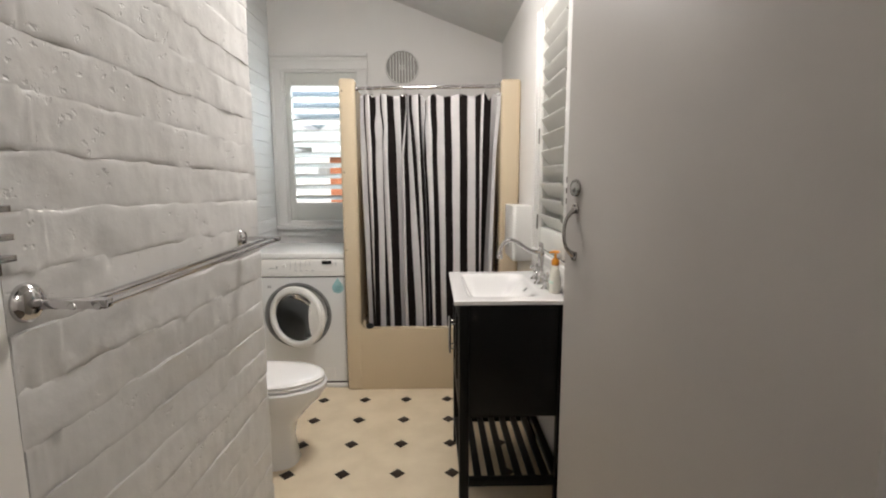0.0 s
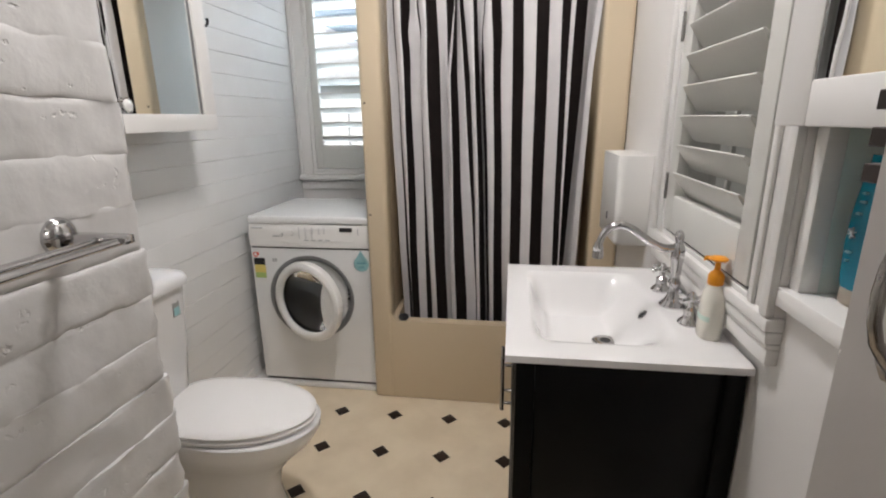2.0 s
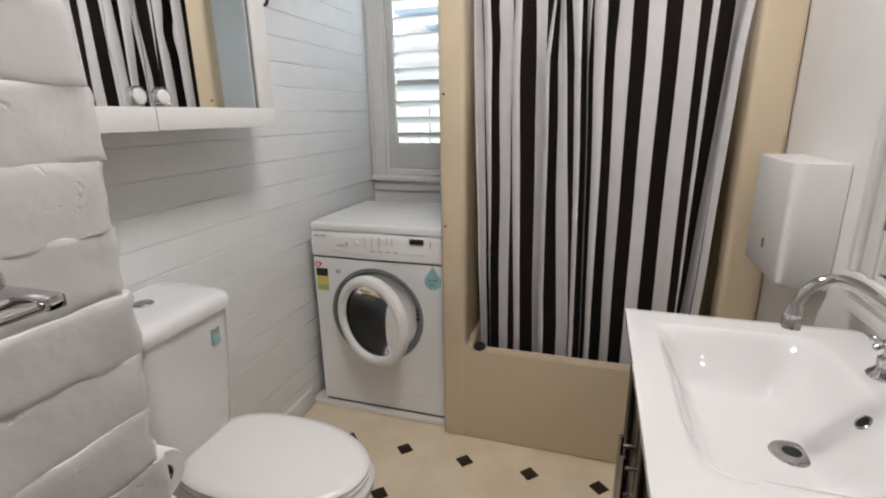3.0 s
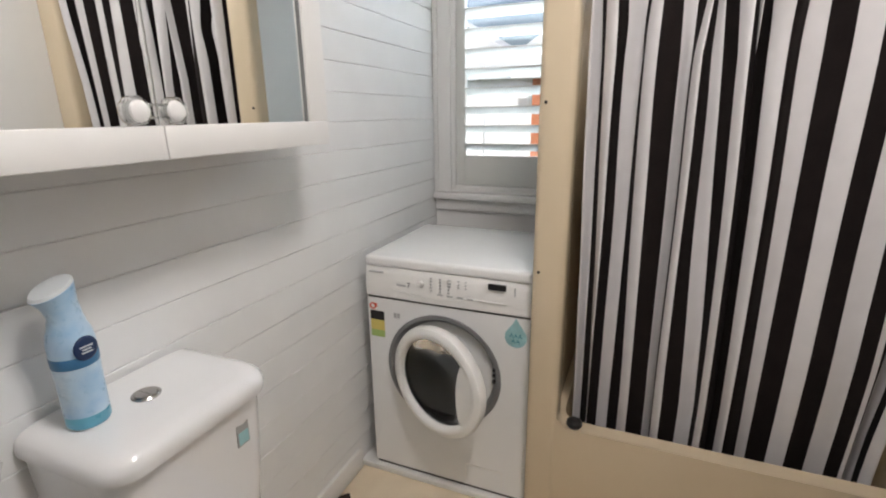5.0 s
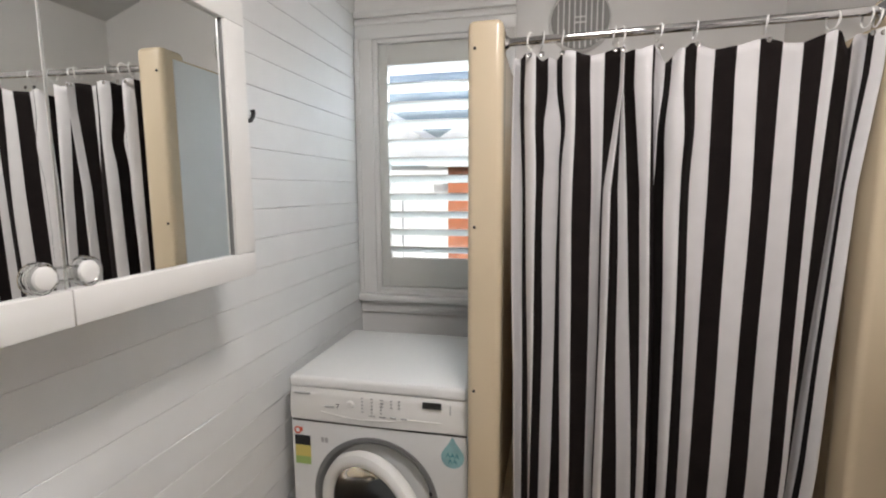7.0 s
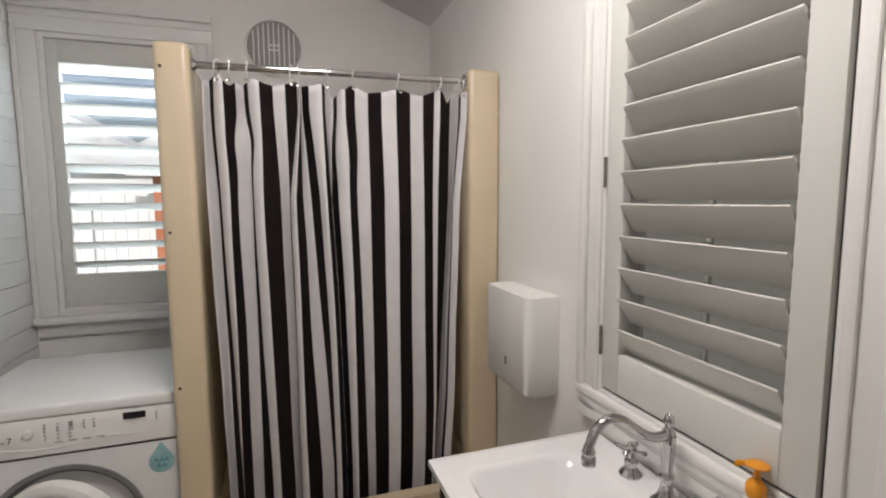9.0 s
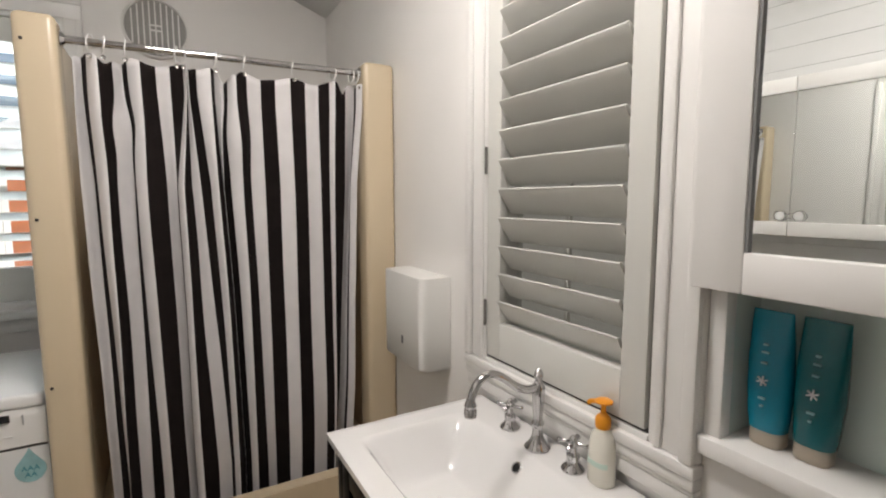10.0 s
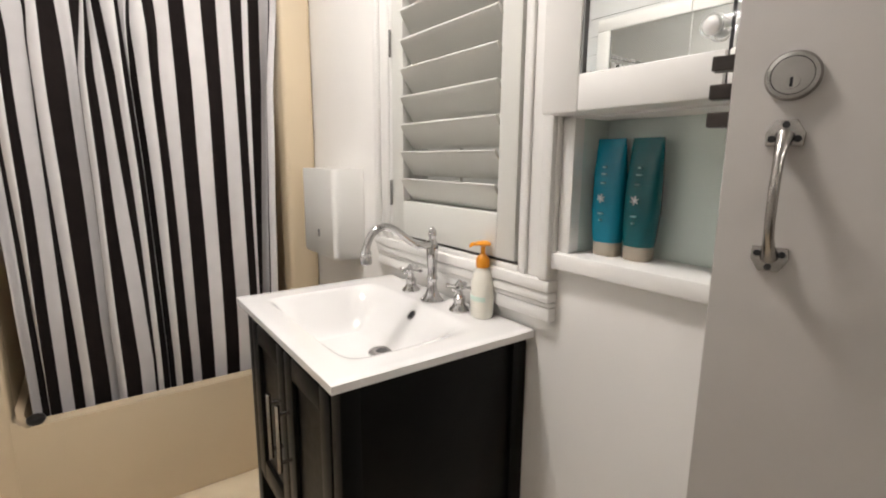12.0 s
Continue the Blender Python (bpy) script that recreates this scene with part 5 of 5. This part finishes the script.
# ---- the open door ----
door = thing("door_1", (0.7295, 0.651, 0), "plain grey-white flush door, standing open", "door", kind="structure", turn=13)
leaf = part("leaf", abox(B(), 0.0, 0.038, 0.0, 0.820, 0.008, 2.062, 0.002), "door", door)
ly = 0.767
def on_leaf(y, z):
    return Matrix.Translation((0, y, z)) @ pose(0, 0, 0, 0, -90, 0)
lk = part("lock_ring", alathe(B(), [(0.0, 0.0), (0.0235, 0.0), (0.0242, 0.003), (0.0220, 0.007), (0.0185, 0.008), (0.0178, 0.006), (0.0, 0.0065)], on_leaf(ly, 1.300), 36), "nickel", door, "round satin lock cylinder")
part("lock_core", alathe(B(), [(0.0, 0.0062), (0.0176, 0.0062), (0.0176, 0.0078), (0.0, 0.0082)], on_leaf(ly, 1.300), 30), "nickel", lk)
part("lock_plug", alathe(B(), [(0.0070, 0.0080), (0.0070, 0.0094), (0.0, 0.0098)], on_leaf(ly, 1.294), 18, False), "steel", lk)
part("key_slot", abox(B(), -0.0106, -0.009, ly - 0.0012, ly + 0.0012, 1.289, 1.298), "dark", lk)
hd = part("door_handle", atube(B(), [(-0.004, ly, 1.241), (-0.014, ly, 1.234), (-0.026, ly, 1.220), (-0.032, ly, 1.200), (-0.0335, ly, 1.180), (-0.032, ly, 1.158), (-0.026, ly, 1.140), (-0.014, ly, 1.126), (-0.004, ly, 1.119)], [0.009, 0.0065, 0.0050, 0.0048, 0.0050, 0.0048, 0.0050, 0.0065, 0.009], 14), "steel", door, "polished bow-shaped pull handle")
for z, s in ((1.242, 1), (1.118, -1)):
    fan = [(-0.016, -0.010 * s), (0.016, -0.010 * s), (0.017, 0.003 * s), (0.009, 0.016 * s), (-0.009, 0.016 * s), (-0.017, 0.003 * s)]
    if s < 0:
        fan = fan[::-1]
    pl = part("handle_plate", aprism(B(), fan, facing_left(-0.0004, ly, z), 0.004, 0.001), "steel", hd)
    bm = B()
    for dy, dz in ((-0.011, -0.003 * s), (0.011, -0.003 * s), (0.0, 0.011 * s)):
        arod(bm, (-0.0042, ly + dy, z + dz), (-0.0056, ly + dy, z + dz), 0.0035, seg=10)
    part("handle_screw", bm, "dark", hd)
part("lock_case", abox(B(), 0.006, 0.032, 0.8195, 0.8215, 1.235, 1.350), "steel", door)
for z in (1.262, 1.292, 1.322):
    part("lock_bolt", abox(B(), 0.010, 0.028, 0.8210, 0.844, z - 0.008, z + 0.008, 0.001, 1), "bolt", door, "dark square lock bolt")
for z in (0.25, 1.85):
    part("hinge", arod(B(), (0.042, -0.006, z - 0.045), (0.042, -0.006, z + 0.045), 0.006, seg=12), "steel", door)

# ---- pieces of walls and floor ----
board_me = finish("board", abox(B(), -0.012, 0.0, -1.02, 1.02, -0.0458, 0.0458, 0.0018, 1), "board", Vector((0, 0, 0)))
for i in range(33):
    ob = new("board", board_me)
    ob.parent = wall_left
    ob.location = (XL + 0.0006 * math.sin(i * 2.7), 2.84, 0.0762 + 0.0925 * i)

tile_me = finish("tile", aprism(B(), [(0.036, 0), (0, 0.036), (-0.036, 0), (0, -0.036)], Matrix(), 0.0012, 0.0004), "inlay", Vector((0, 0, 0)))
for i in range(-4, 3):
    for j in range(0, 9):
        ob = new("tile", tile_me)
        ob.parent = floor
        ob.location = (0.25 * i, 2.88 - 0.25 * j, 0.0)

wall_brick = solid("wall_brick", abox(B(), XL - 0.10, XB - 0.0045, YD + 0.012, 1.815 - 0.0045, 0, 3.02), "brick", "thickly painted white brick wall", "wall", kind="structure")
COURSE, LENGTH, DEEP = 0.0905, 0.235, 0.11
SAG = 0.024  # the courses run down a little towards the corner


def brick_mesh(length, depth, seed, corner=False):
    """A worn brick under thick paint, its faces and edges uneven; x points out of the wall, y along it."""
    h = COURSE + 0.003
    bm_ = B()
    ny, nz = (22 if length > 0.2 else 14), 8
    front = []
    for j in range(nz + 1):
        row = []
        for i in range(ny + 1):
            a, b = i / ny, j / nz
            # crowd the points towards the edges, where the brick rounds off
            y = (a - 0.5 - 0.05 * math.sin(2 * math.pi * a)) * length
            z = (b - 0.5 - 0.13 * math.sin(2 * math.pi * b)) * h
            s = Vector((seed * 3.7, y * 17, z * 22))
            join = smooth((length / 2 - abs(y)) / 0.036)
            ez = min(h / 2 - abs(z), 0.0075) / 0.0075
            # paint fills the joint in some stretches and leaves it open in others
            fill = min(max(0.55 + 1.5 * noise.noise(Vector((y * 11, seed * 1.7, 8.0 if b > 0.5 else 2.0))), 0.08), 1.2)
            drop = 0.0038 * (join * fill + (1 - join) * 0.5) * (1 - ez) ** 2
            wave = join * (0.0046 * noise.noise(s * 0.7) + 0.0020 * noise.noise(s * 2.3) + 0.0030 * (b - 0.5) * (1 if seed % 3 else -1))
            edge = join * 0.0065 * noise.noise(Vector((y * 14, seed * 2.1, 3.0))) * (1 if b > 0.5 else -1)
            if corner:
                tip = max(0.0, 1.0 - (length / 2 - y) / 0.022)
                wave -= 0.009 * tip * tip
                y += tip * (0.012 * noise.noise(Vector((seed * 5.1, z * 30, 1.0))) + 0.006 * noise.noise(Vector((seed * 1.3, z * 90, 6.0))) - 0.001 * (1 - ez) ** 2)
            row.append(bm_.verts.new((wave - drop, y, z + edge * abs(2 * b - 1) ** 2)))
        front.append(row)
    for j in range(nz):
        for i in range(ny):
            bm_.faces.new((front[j][i], front[j][i + 1], front[j + 1][i + 1], front[j + 1][i]))
    rim = front[0] + [front[j][ny] for j in range(1, nz + 1)] + front[nz][-2::-1] + [front[j][0] for j in range(nz - 1, 0, -1)]
    back = [bm_.verts.new((-depth, q.co.y, q.co.z)) for q in rim]
    for i in range(len(rim)):
        k = (i + 1) % len(rim)
        bm_.faces.new((rim[k], rim[i], back[i], back[k]))
    return finish("brick", bm_, "brick", Vector((0, 0, 0)), 60)


full = [brick_mesh(LENGTH, DEEP, k) for k in range(9)]
ends = [brick_mesh(LENGTH, DEEP, k + 20, True) for k in range(7)]
heads = [brick_mesh(0.115, DEEP, k + 40, True) for k in range(7)]
END = 1.824
for c in range(33):
    z = 0.035 + c * COURSE
    if z > 2.98:
        break
    y = END + 0.006 * math.sin(c * 1.9)
    n = LENGTH if c % 2 else 0.115
    for k in range(6):
        n = min(n, y - YD)
        if n < 0.02:
            break
        corner = k == 0
        ob = new("brick", (ends if c % 2 else heads)[(c * 3) % 7] if corner else full[(c * 5 + k * 4) % 9])
        ob.parent = wall_brick
        ob.location = (XB + 0.0016 * math.sin(c * 3.1), y - n / 2, z + 0.0018 * math.sin(c * 2.2) + SAG * (1.72 - y + n / 2))
        ob.rotation_euler = (-math.atan(SAG), 0, 0)
        ob.scale = (1, 1 if corner else 1.006 * n / LENGTH, 1)
        y -= n + 0.0002
        n = LENGTH
    for k in range(2):
        ob = new("brick", full[(c + k * 2) % 9])
        ob.parent = wall_brick
        ob.matrix_local = Matrix.Translation((XB - 0.012 - LENGTH / 2 - k * 0.237 - (0.05 if c % 2 else 0), END - 0.010, z)) @ pose(0, 0, 0, 0, 0, 90)
